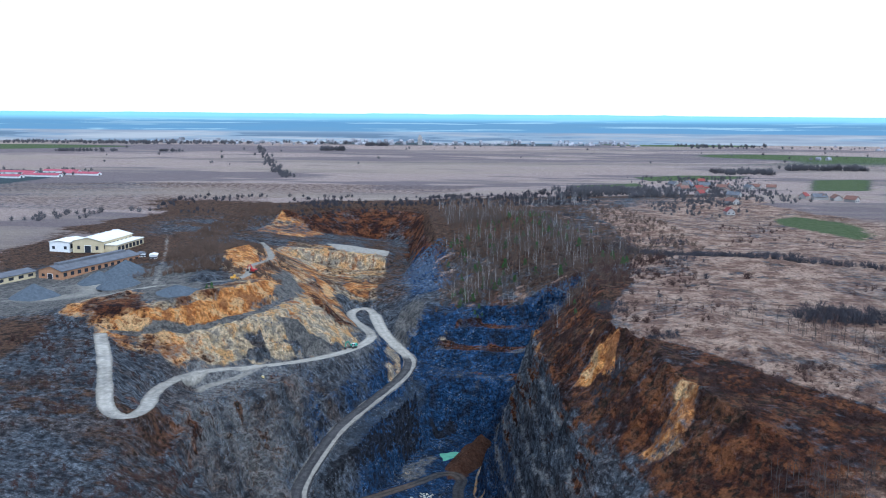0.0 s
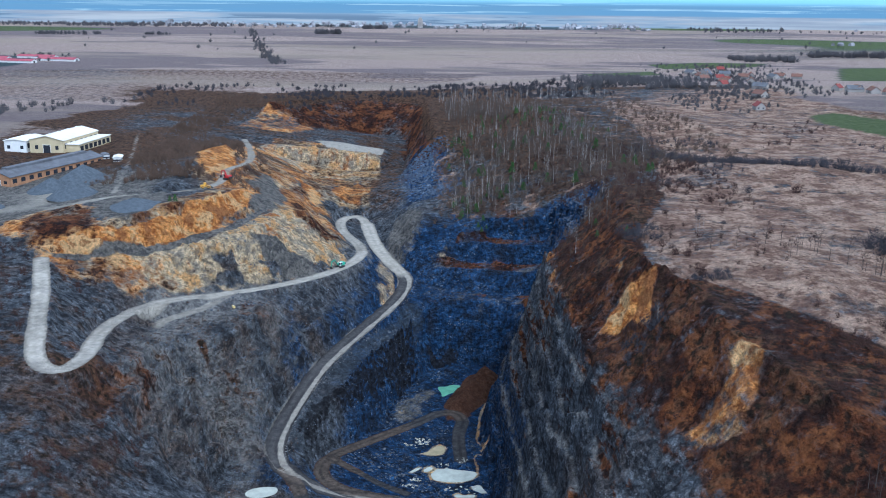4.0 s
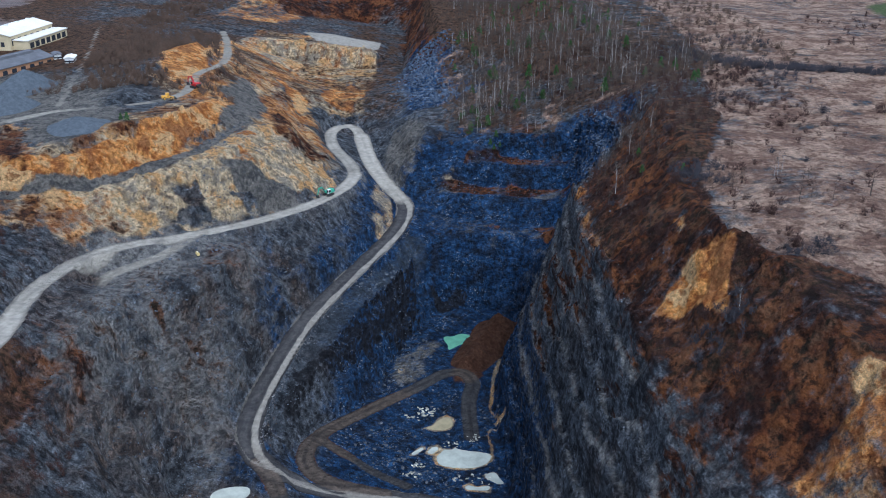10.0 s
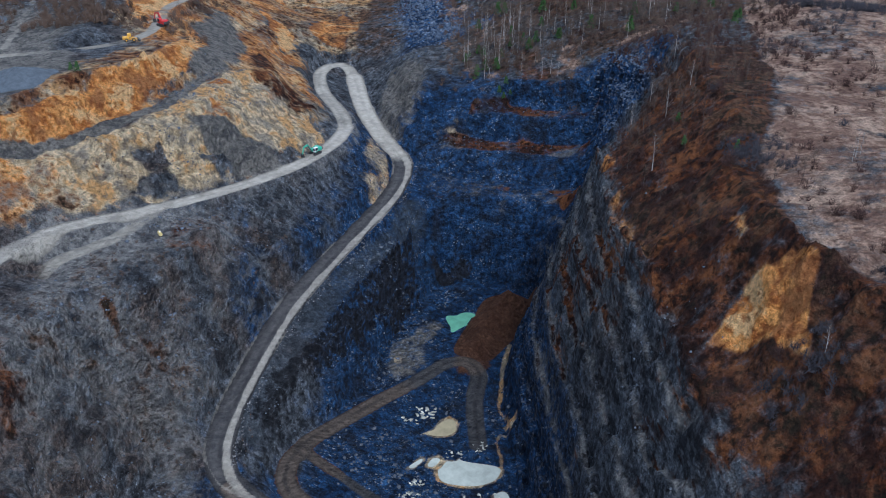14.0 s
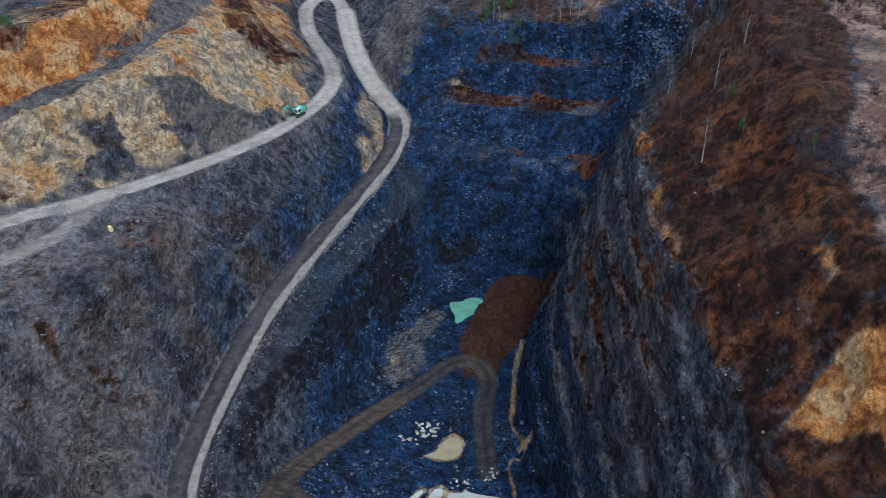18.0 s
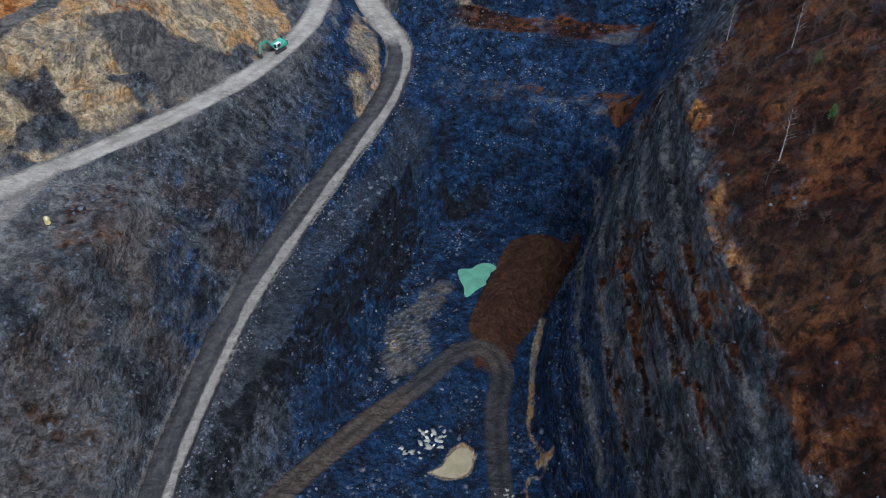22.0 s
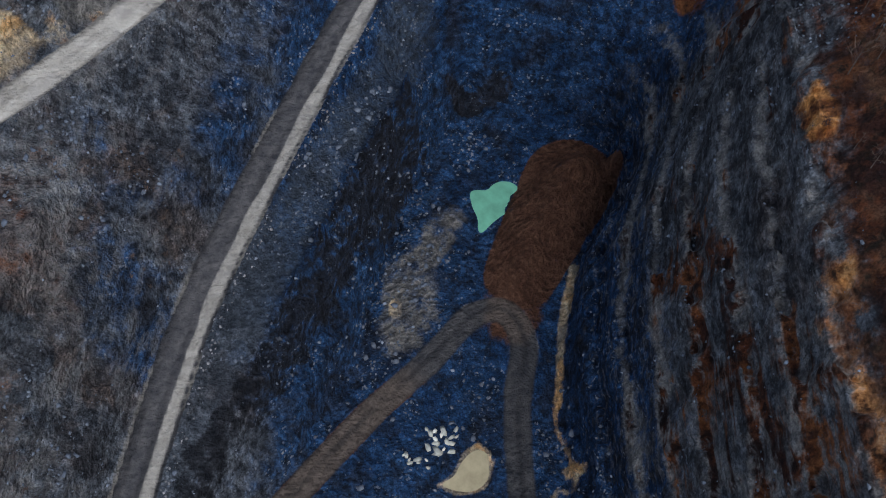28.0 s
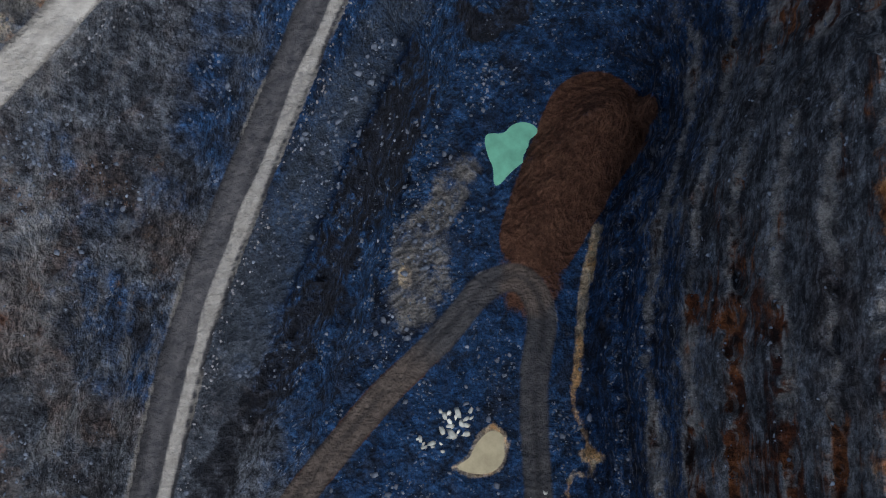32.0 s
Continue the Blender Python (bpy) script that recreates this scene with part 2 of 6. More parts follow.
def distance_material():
    """Far country with its mist painted into the colours: pale fields, bands of blue woods, cyan towards the horizon.
    """
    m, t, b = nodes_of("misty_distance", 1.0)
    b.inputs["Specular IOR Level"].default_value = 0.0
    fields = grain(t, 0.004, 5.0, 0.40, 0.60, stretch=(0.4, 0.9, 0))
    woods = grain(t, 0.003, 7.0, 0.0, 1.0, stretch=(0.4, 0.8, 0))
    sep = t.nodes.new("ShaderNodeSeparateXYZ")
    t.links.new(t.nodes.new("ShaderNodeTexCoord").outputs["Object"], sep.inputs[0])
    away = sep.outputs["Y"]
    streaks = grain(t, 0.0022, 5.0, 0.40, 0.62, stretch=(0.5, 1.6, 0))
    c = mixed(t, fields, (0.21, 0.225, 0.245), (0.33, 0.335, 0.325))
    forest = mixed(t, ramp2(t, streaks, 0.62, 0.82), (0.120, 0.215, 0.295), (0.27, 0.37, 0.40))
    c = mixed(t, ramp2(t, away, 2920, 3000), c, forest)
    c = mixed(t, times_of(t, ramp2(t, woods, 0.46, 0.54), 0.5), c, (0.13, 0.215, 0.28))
    # haze thickens towards the horizon, put into the base colour as cyan
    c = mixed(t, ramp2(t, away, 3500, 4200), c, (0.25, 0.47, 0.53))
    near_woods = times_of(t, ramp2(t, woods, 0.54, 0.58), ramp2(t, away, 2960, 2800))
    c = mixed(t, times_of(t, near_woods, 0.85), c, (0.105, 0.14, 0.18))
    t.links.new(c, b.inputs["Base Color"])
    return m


def times_of(t, a, d):
    return math_node(t, "MULTIPLY", a, d)


# ---- the ground: break lines of the quarry, in metres ----
ROAD_UP = [(-176, -7, 86), (-158, -51, 84), (-147, -83, 81), (-139, -104, 78), (-131, -110, 77), (-126, -104, 76), (-127, -85, 74), (-133, -64, 71),
           (-135, -40, 69), (-130, -14, 67), (-118, 3, 65), (-103, 17, 62), (-76, 51, 57), (-57, 78, 55), (-44, 112, 54), (-48, 140, 53),
           (-62, 175, 51), (-69, 212, 49), (-64, 228, 49), (-55, 229, 48.5), (-50, 214, 47)]
ROAD_LOW = [(-50, 214, 47), (-41, 165, 46), (-28, 128, 44), (-18, 117, 39.5), (-22, 92, 36), (-33, 68, 33), (-48, 30, 31), (-56, 8, 29),
            (-62, -15, 25), (-67, -40, 21), (-67, -58, 19), (-58, -69, 15), (-44, -70, 9), (-22, -68, 4), (10, -72, 2)]
ROAD_PIT = [(-20, -67, 4), (-36, -65, 6), (-45, -60, 7.5), (-49, -51, 8.5), (-46, -37, 7), (-36, -23, 4.5), (-21, -5, 2.2), (-9, 6, 2), (0, 18, 1.2), (8, 20, 1), (13, 12, 1),
            (11, 2, 1), (10, -8, 1), (11, -28, 1)]
BYPASS = [(-45, -37, 6.5), (-40, -42, 5.5), (-31, -49, 5), (-24, -55, 4), (-12, -61, 3)]
ROAD_SOUTH = [(-61, -66, 16), (-55, -73, 14), (-50, -86, 12), (-44, -104, 11)]
SPUR = [(-100, 19, 62), (-104, 2, 62), (-113, -8, 61.5), (-122, -16, 61), (-123, -24, 60)]
YARD_ROAD = [(-205, 70, 90), (-183, 96, 91), (-168, 98, 92), (-150, 104, 92), (-131, 122, 92), (-129, 146, 92), (-136, 176, 92), (-128, 222, 88), (-152, 330, 80), (-171, 398, 75)]
FIELD_ROAD = [(-183, 108, 91), (-190, 140, 91.5), (-199, 176, 91.5), (-215, 242, 91), (-243, 338, 89)]
LINES = [
    ROAD_UP, ROAD_LOW, ROAD_PIT, BYPASS, ROAD_SOUTH, SPUR, YARD_ROAD, FIELD_ROAD,
    # pit floor: foot of the west face, of the east face
    [(-6, 68, 1.5), (-15, 53, 1), (-20, 35, 1), (-24, 18, 1.5), (-27, 2, 1.5), (-33, -12, 3), (-40, -28, 5), (-50, -45, 8)],
    [(36, 53, 1), (28, 36, 1), (24, 29, 1), (21, 12, 0), (20, -2, 0), (22, -14, 0), (22, -24, 0), (24, -40, 0), (24, -64, 0), (22, -95, 3), (26, -140, 12)],
    [(0, 50, 0.5), (10, 40, 0), (0, 0, 0.5), (5, -30, 0), (-10, -45, 1), (5, -60, 0.5)],
    # shelf beside the lower road, top of the west face
    [(-14, 62, 27), (-20, 50, 27), (-27, 38, 27), (-34, 19, 28), (-42, 4, 27), (-49, -10, 24), (-56, -30, 20), (-59, -45, 17)],
    # west slope: bench below the upper road
    [(-113, -82, 68), (-110, -40, 63), (-97, -25, 59), (-86, -10, 59.5), (-80, 12, 59)],
    [(-98, -57, 38), (-86, -25, 49), (-69, 12, 41), (-58, 47, 46)],
    [(-88, -52, 24), (-82, -62, 20), (-86, -82, 17), (-74, -100, 17)],
    [(-75, -76, 16.5), (-60, -80, 16), (-62, -90, 16)],
    [(-131, -119, 76), (-122, -150, 72), (-104, -190, 66)],
    [(-60, -108, 13), (-20, -104, 8), (15, -110, 8)],
    [(-70, -175, 42), (-20, -180, 38), (30, -180, 45)],
    # east face: brow, then the edge of the grass plateau
    [(66, 92, 60), (63, 63, 68), (53, 40, 76), (52, 19, 81.5), (49, -24, 83), (51, -53, 84), (51, -89, 82), (57, -137, 78), (60, -180, 72)],
    [(100, 140, 99), (92, 60, 106), (84, -11, 112), (75, -37, 106), (74, -62, 108), (74, -86, 111.5), (80, -104, 112), (85, -121, 112), (88, -150, 108), (94, -170, 108), (104, -200, 106)],
    [(111, -59, 115), (125, -120, 114), (174, 42, 109), (147, 108, 112), (209, 92, 112), (213, 194, 104), (171, 291, 110), (263, 380, 101)],
    [(63, -98, 90), (65, -114, 88)],
    [(70, -152, 86), (76, -166, 86)],
    # north face, bench by bench: foot and crest of each
    [(-6, 70, 2), (0, 74, 3), (15, 77, 3), (28, 73, 3), (37, 61, 2)],
    [(-18, 86, 34), (-9, 89, 34), (5, 91.5, 34.5), (19, 92, 34.5), (36, 89, 34.5), (47, 78, 35.5), (48, 64, 37)],
    [(-4, 110, 37.5), (3, 107, 37), (17, 103, 37), (36, 100, 37), (53, 95.5, 38), (57, 88, 39)],
    [(-4, 115.5, 46), (9.5, 114.5, 46.5), (28, 111, 46.5), (45, 107, 46.5), (58, 100, 48)],
    [(10, 125.5, 48.5), (26, 122, 48.5), (46, 118, 48.5), (63, 114, 50)],
    [(9, 129.5, 57.5), (26, 126.5, 58.5), (46, 122, 58.5), (65, 117.5, 60)],
    [(28, 136, 60), (35, 134, 60), (53, 128.5, 60.5), (66, 123, 62)],
    [(26, 140, 71), (34, 138, 71), (48, 133, 72), (64, 128, 76), (76, 114, 89)],
    # valley behind the hairpin, dark tip and rubble mound
    [(-34, 160, 47), (-38, 200, 48), (-34, 240, 56)],
    [(-21, 157, 52), (-14, 139, 66), (-10, 165, 67), (-18, 205, 66)],
    [(0, 225, 70), (6, 240, 69), (30, 250, 76)],
    [(-20, 259, 63), (-35, 262, 62), (-33, 330, 58), (-31, 440, 56), (-36, 530, 56), (-80, 555, 58), (-138, 515, 70)],
    [(12, 290, 85), (-4, 340, 92), (-12, 420, 96), (-15, 577, 90), (-91, 627, 87), (-176, 539, 91)],
    [(-157, 385, 73), (-118, 392, 69), (-81, 381, 68), (-54, 378, 67)],
    [(-165, 430, 76), (-114, 432, 70), (-85, 418, 68.5), (-48, 404, 67)],
    [(-138, 383, 60), (-109, 387, 56), (-80, 373, 54), (-53, 372, 53)],
    [(-110, 330, 58), (-78, 300, 54), (-52, 300, 53)],
    [(59, 370, 106), (141, 369, 106), (100, 250, 102), (60, 200, 92), (40, 478, 98)],
    # orange scarp, top and foot; pale face below it
    [(-205, 25, 96), (-160, 14, 95), (-146, 36, 97), (-133, 56, 98), (-119, 82, 96), (-112, 112, 93), (-113, 127, 90)],
    [(-172, 3, 86), (-151, 8, 84), (-132, 30, 84), (-114, 59, 84), (-100, 100, 83), (-98, 118, 86)],
    [(-146, 14, 82.5), (-118, 40, 82), (-96, 60, 82), (-92, 98, 81.5), (-82, 120, 79), (-84, 160, 70)],
    [(-126, 8, 68), (-100, 32, 64), (-72, 66, 59), (-54, 96, 57), (-58, 140, 56)],
    [(-181, 46, 99), (-170, 62, 97), (-150, 76, 95), (-159, 201, 98), (-150, 240, 97)],
    [(-215, 95, 87), (-247, 63, 87), (-256, 150, 86), (-300, 260, 86), (-250, 300, 87), (-330, 120, 86)],
    [(-210, -40, 88), (-178, -112, 84), (-190, -180, 84)],
]


def smooth(v, lo, hi):
    s = np.clip((v - lo) / (hi - lo), 0, 1)
    return s * s * (3 - 2 * s)


def plain_height(x, y):
    """The open country: flat, a little higher to the east, rising towards the hills on the horizon."""
    near = 87 + 20 * smooth(x, -40, 160) * (1 - smooth(y, 450, 1000)) + 3 * smooth(y, 700, 1200)
    near = near - 40 * (1 - smooth(y, -420, -150)) * (1 - smooth(np.abs(x), 60, 190))
    d = y + 440.0
    dip = np.interp(d, (2850, 3600, 4870), (2.28, 1.25, 0.42))
    far = 204 - d * np.tan(np.radians(dip))
    return np.where(d > 2850, far, near)


TABLES = {}


def lattice(seed, n=256):
    if seed not in TABLES:
        TABLES[seed] = np.random.RandomState(seed).rand(n, n).astype(np.float32)
    return TABLES[seed]


def wander(x, y, size, seed, octaves=4, gain=0.5):
    """Smooth noise from -1 to 1 with features of that size in metres."""
    out, amp, total = 0.0, 1.0, 0.0
    for o in range(octaves):
        tab = lattice(seed + 17 * o)
        u, v = x / size * 2**o + 31.7 * o, y / size * 2**o + 12.3 * o
        iu, iv = np.floor(u).astype(int), np.floor(v).astype(int)
        fu, fv = u - iu, v - iv
        fu, fv = fu * fu * (3 - 2 * fu), fv * fv * (3 - 2 * fv)
        a, b_, c, d = tab[iu % 256, iv % 256], tab[(iu + 1) % 256, iv % 256], tab[iu % 256, (iv + 1) % 256], tab[(iu + 1) % 256, (iv + 1) % 256]
        out = out + amp * ((a * (1 - fu) + b_ * fu) * (1 - fv) + (c * (1 - fu) + d * fu) * fv)
        total += amp
        amp *= gain
    return 2 * out / total - 1


def off_line(x, y, line):
    """Distance from a line in plan, the line's height there, and the share of its length run."""
    best, zed, run = np.full(x.shape, 1e9), np.zeros(x.shape), np.zeros(x.shape)
    for k, (a, b_) in enumerate(zip(line[:-1], line[1:])):
        dx, dy = b_[0] - a[0], b_[1] - a[1]
        s = np.clip(((x - a[0]) * dx + (y - a[1]) * dy) / (dx * dx + dy * dy + 1e-9), 0, 1)
        d = np.hypot(x - a[0] - s * dx, y - a[1] - s * dy)
        m = d < best
        best, zed, run = np.where(m, d, best), np.where(m, a[2] + s * (b_[2] - a[2]), zed), np.where(m, (k + s) / (len(line) - 1), run)
    return best, zed, run


def offset(x, y, line):
    """Signed distance from a line in plan, positive to its right."""
    best, side = np.full(x.shape, 1e9), np.zeros(x.shape)
    for a, b_ in zip(line[:-1], line[1:]):
        dx, dy = b_[0] - a[0], b_[1] - a[1]
        n = math.hypot(dx, dy) + 1e-9
        s = np.clip(((x - a[0]) * dx + (y - a[1]) * dy) / (n * n), 0, 1)
        d = np.hypot(x - a[0] - s * dx, y - a[1] - s * dy)
        m = d < best
        best = np.where(m, d, best)
        side = np.where(m, np.where((x - a[0]) * dy - (y - a[1]) * dx > 0, d, -d), side)
    return side


def rounded(line):
    """The line with two more points in each stretch, so that bends run round."""
    p = np.array(line, float)
    for _ in range(2):
        q = [p[0]]
        for a, b_ in zip(p[:-1], p[1:]):
            q += [a * 0.75 + b_ * 0.25, a * 0.25 + b_ * 0.75]
        p = np.array(q + [p[-1]])
    return [tuple(v) for v in p]


def relaxed():
    """Slopes stretched evenly between the break lines: Laplace's equation on a 2 m grid, coarse to fine."""
    x0, x1, y0, y1 = -340, 340, -360, 720
    field = None
    for step in (16, 8, 4, 2):
        nx, ny = (x1 - x0) // step + 1, (y1 - y0) // step + 1
        gx, gy = np.meshgrid(x0 + step * np.arange(nx), y0 + step * np.arange(ny), indexing="ij")
        base = plain_height(gx.astype(float), gy.astype(float))
        if field is None:
            field = base.copy()
        else:
            up = np.repeat(np.repeat(field, 2, 0), 2, 1)[:nx, :ny]
            field = up
        total, count = np.zeros((nx, ny)), np.zeros((nx, ny))
        for line in LINES:
            for a, b_ in zip(line[:-1], line[1:]):
                n = int(math.dist(a[:2], b_[:2]) / (step * 0.4)) + 2
                s = np.linspace(0, 1, n)
                px, py, pz = (a[k] + (b_[k] - a[k]) * s for k in range(3))
                iu, iv = np.rint((px - x0) / step).astype(int), np.rint((py - y0) / step).astype(int)
                np.add.at(total, (iu, iv), pz)
                np.add.at(count, (iu, iv), 1)
        fixed = count > 0
        values = np.where(fixed, total / np.maximum(count, 1), 0)
        edge = np.ones((nx, ny), bool)
        edge[1:-1, 1:-1] = False
        fixed |= edge
        values = np.where(edge, base, values)
        field = np.where(fixed, values, field)
        for _ in range(260 if step > 2 else 160):
            field[1:-1, 1:-1] = np.where(fixed[1:-1, 1:-1], values[1:-1, 1:-1], 0.25 * (field[2:, 1:-1] + field[:-2, 1:-1] + field[1:-1, 2:] + field[1:-1, :-2]))
    return x0, y0, 2, field


G_X0, G_Y0, G_STEP, G_FIELD = relaxed()


def sampled(field, x, y):
    u, v = np.clip((x - G_X0) / G_STEP, 0, field.shape[0] - 1.001), np.clip((y - G_Y0) / G_STEP, 0, field.shape[1] - 1.001)
    iu, iv = u.astype(int), v.astype(int)
    fu, fv = u - iu, v - iv
    return (field[iu, iv] * (1 - fu) + field[iu + 1, iv] * fu) * (1 - fv) + (field[iu, iv + 1] * (1 - fu) + field[iu + 1, iv + 1] * fu) * fv


G_SLOPE = np.hypot(*np.gradient(G_FIELD, G_STEP))
ROADS = [(rounded(ROAD_UP), 3.7, "road"), (rounded(ROAD_LOW), 4.6, "low"), (rounded(ROAD_PIT), 3.6, "pit"), (rounded(BYPASS), 2.2, "pit"), (rounded(ROAD_SOUTH), 3.4, "pit"), (rounded(SPUR), 3.4, "spur"),
         (rounded(YARD_ROAD), 3.2, "yard"), (rounded(FIELD_ROAD), 2.2, "lane")]
# standing water: look, level and outline in plan
PONDS = [
    ("green", 0.1, [(0, 51), (1, 52.3), (4.6, 52), (6, 54), (8.6, 55), (11.6, 54.2), (13, 51.5), (12.6, 48.5), (9.6, 46), (6, 43.2), (3.2, 39.8), (2, 40.4), (2.2, 44), (0.8, 47)]),
    ("pale", 0.1, [(-2.2, -37.5), (-0.5, -35.2), (4, -35.4), (4.6, -33.6), (5.6, -35.2), (16, -37), (18, -38.4), (17.6, -41), (15.6, -44.4), (10, -46.8), (1, -46), (-2, -43.6)]),
    ("marl", 0.15, [(-7, -21.6), (-3.4, -19.6), (-2.8, -17.6), (-0.8, -15), (1.4, -13.6), (3.6, -14.6), (4.4, -17.4), (3.4, -21), (0.8, -23), (-3, -23)]),
    ("pale", 15.7, [(-73.5, -84.5), (-72, -80.5), (-66, -78.6), (-61.2, -79), (-60.8, -84), (-66, -87), (-71, -87)]),
    ("pale", 0.1, [(14.6, -50.6), (17.6, -48.6), (19.4, -49.2), (20, -52), (22, -55), (19.4, -55.4), (16.6, -53.4)]),
    ("pale", 0.2, [(-11.8, -38.6), (-10, -36.4), (-7.4, -34), (-6.8, -35), (-8.6, -37.4), (-10, -39)]),
    ("pale", 0.2, [(-5.8, -37.8), (-4.6, -34.8), (-2.6, -33.4), (-1.2, -34.6), (-2.6, -37.2), (-4, -38.4)]),
    ("pale", 0.15, [(7.6, -57), (9.6, -56), (12, -57.6), (15, -56.4), (17, -57), (15.6, -59.4), (11, -59), (8.4, -59)]),
]
PILE = [(12, 28), (18, 41), (25, 54)]     # ridge of the brown heap on the pit floor


def signed(x, y, points, reach=12):
    """Distance in from the edge of an outline in plan, negative outside, -1e3 far off."""
    p = np.array(points, float)
    lo, hi = p.min(0) - reach, p.max(0) + reach
    m = (x > lo[0]) & (x < hi[0]) & (y > lo[1]) & (y < hi[1])
    u, v = x[m], y[m]
    inside, far = np.zeros(u.shape, bool), np.full(u.shape, 1e9)
    for a, b_ in zip(p, np.roll(p, -1, 0)):
        inside ^= ((a[1] > v) != (b_[1] > v)) & (u < (b_[0] - a[0]) * (v - a[1]) / (b_[1] - a[1] + 1e-9) + a[0])
        d = b_ - a
        k = np.clip(((u - a[0]) * d[0] + (v - a[1]) * d[1]) / (d @ d), 0, 1)
        far = np.minimum(far, np.hypot(u - a[0] - k * d[0], v - a[1] - k * d[1]))
    out = np.full(x.shape, -1e3)
    out[m] = np.where(inside, far, -far)
    return out


def ledges(x, y):
    """How far up its ledge a spot of the steep rock lies, from 0 to 1; the ledges run level round the pit."""
    return (sampled(G_FIELD, x, y) / 11.5 + 0.30 * wander(x, y, 45, 77, 3) + 0.13 * wander(x, y, 11, 79, 3) + y * 0.004) % 1.0


def height(x, y):
    """The ground's height, with its rock relief and the roads cut level across."""
    x, y = np.asarray(x, float), np.asarray(y, float)
    inside = (x > -338) & (x < 338) & (y > -358) & (y < 718)
    z = np.where(inside, sampled(G_FIELD, x, y), plain_height(x, y))
    slope = np.where(inside, sampled(G_SLOPE, x, y), 0.0)
    steep = smooth(slope, 0.35, 1.3)
    near = smooth(-np.maximum(np.abs(x) - 150, 0) - np.maximum(np.abs(y + 10) - 190, 0), -120, 0)
    sheer = 1 + 0.85 * np.clip(slope, 0, 3.2)
    north = smooth(x, -24, -14) * (1 - smooth(x, 62, 74)) * smooth(y, 66, 76) * (1 - smooth(y, 138, 148))
    sheer = sheer * (1 - 0.82 * north)
    rel = 1.2 * wander(x, y, 18, 5) + 1.7 * (0.5 - np.abs(wander(x, y * 0.6, 8, 61, 3))) + 1.1 * (0.5 - np.abs(wander(x, y, 4.2, 67, 2)))
    z = z + steep * rel * sheer + (1 - steep) * 0.55 * wander(x, y, 11, 9, 3) * (0.3 + near)
    # gullies down the earth bank above the east face
    bank = smooth(x, 48, 56) * (1 - smooth(x, 84, 92)) * (1 - smooth(y, 60, 100))
    z = z - bank * 4.5 * (np.abs(wander(x * 0.35, y, 16, 83, 3)) - 0.25)
    west = smooth(-x, 52, 62) * (1 - smooth(-x, 108, 122)) * smooth(y, -95, -70) * (1 - smooth(y, 60, 90))
    z = z - west * 2.6 * (np.abs(wander(x * 0.4 + 0.3 * y, y, 11, 87, 3)) - 0.25)
    # ledges across the steep rock
    saw = ledges(x, y)
    z = z + steep * near * 8.5 * (smooth(saw, 0.26, 0.78) - saw) * (1 - bank) * (1 - north)
    # long ribs along the east face
    wall = smooth(x, 20, 27) * (1 - smooth(x, 48, 56)) * (1 - smooth(y, 62, 82)) * steep
    z = z - wall * 4.0 * (np.abs(wander(x * 1.5 + 0.12 * y, y * 0.16, 8, 91, 3)) - 0.22)
    z = z + (0.7 * wander(x, y, 2.6, 23, 2) + 0.5 * (0.5 - np.abs(wander(x, y, 3.4, 29, 2)))) * (0.15 + steep * sheer * 0.6) * near
    z = z - 11 * np.exp(-(((x + 1) / 4.5) ** 2) - ((y - 80) / 5) ** 2) - 7 * np.exp(-(((x - 9) / 3) ** 2) - ((y - 82) / 4) ** 2)
    for _, level, outline in PONDS:
        w = 1 - smooth(-signed(x, y, outline), 0.8, 3.2)
        z = z * (1 - w) + level * w
    # brown heap
    d, _, run = off_line(x, y, [(*p, 0) for p in PILE])
    d = d + 1.6 * wander(x, y, 6, 3, 3) + 0.8
    heap = 13 * np.clip(1 - d / (9.2 + 3 * run), 0, 1) ** 0.95 * (0.5 + 0.5 * run) * (1 - 0.22 * np.abs(wander(x * 0.5, y, 3.5, 37, 2)))
    z = np.where(heap > 0, np.maximum(z, heap + 0.3 * wander(x, y, 4, 3)), z)
    for line, half, kind in ROADS:
        d, zed, _ = off_line(x, y, line)
        w = 1 - smooth(d, half, half + 3.5)
        z = z * (1 - w) + (zed + 0.02 * wander(x, y, 5, 41, 2)) * w
        if kind in ("road", "low"):
            z = z + 0.7 * np.exp(-(((d - half - 0.6) / 0.7) ** 2)) * (0.5 + 0.5 * wander(x, y, 6, 19, 2))
    return z


def spread(*parts):
    """Grid lines: (from, to, step) stretches, each end joined to the next."""
    out = []
    for a, b_, s in parts:
        out += list(np.linspace(a, b_, max(2, int(round(abs(b_ - a) / s)) + 1))[:-1])
    return np.array(out + [parts[-1][1]])


gxs = spread((-3200, -900, 90), (-900, -340, 18), (-340, -188, 2.8), (-188, -125, 1.3), (-125, -100, 0.9), (-100, 66, 0.66), (66, 100, 0.95), (100, 130, 1.5), (130, 340, 2.4), (340, 900, 18), (900, 3200, 90))
gys = spread((-1400, -360, 45), (-360, -190, 4), (-190, -110, 1.4), (-110, -65, 0.9), (-65, 100, 0.66), (100, 138, 0.75), (138, 330, 1.8), (330, 720, 3.2), (720, 1400, 14), (1400, 2440, 40))
GX, GY = np.meshgrid(gxs, gys, indexing="ij")
GZ = height(GX, GY)
fx, fy = np.gradient(GZ, gxs, gys)
STEEP = np.hypot(fx, fy)


def blob(x, y, cx, cy, rx, ry, soft=0.35):
    """1 inside an uneven oval, 0 outside."""
    r = np.hypot((x - cx) / rx, (y - cy) / ry) + 0.3 * wander(x, y, max(rx, ry) * 0.6, 11, 3)
    return 1 - smooth(r, 1 - soft, 1 + soft)


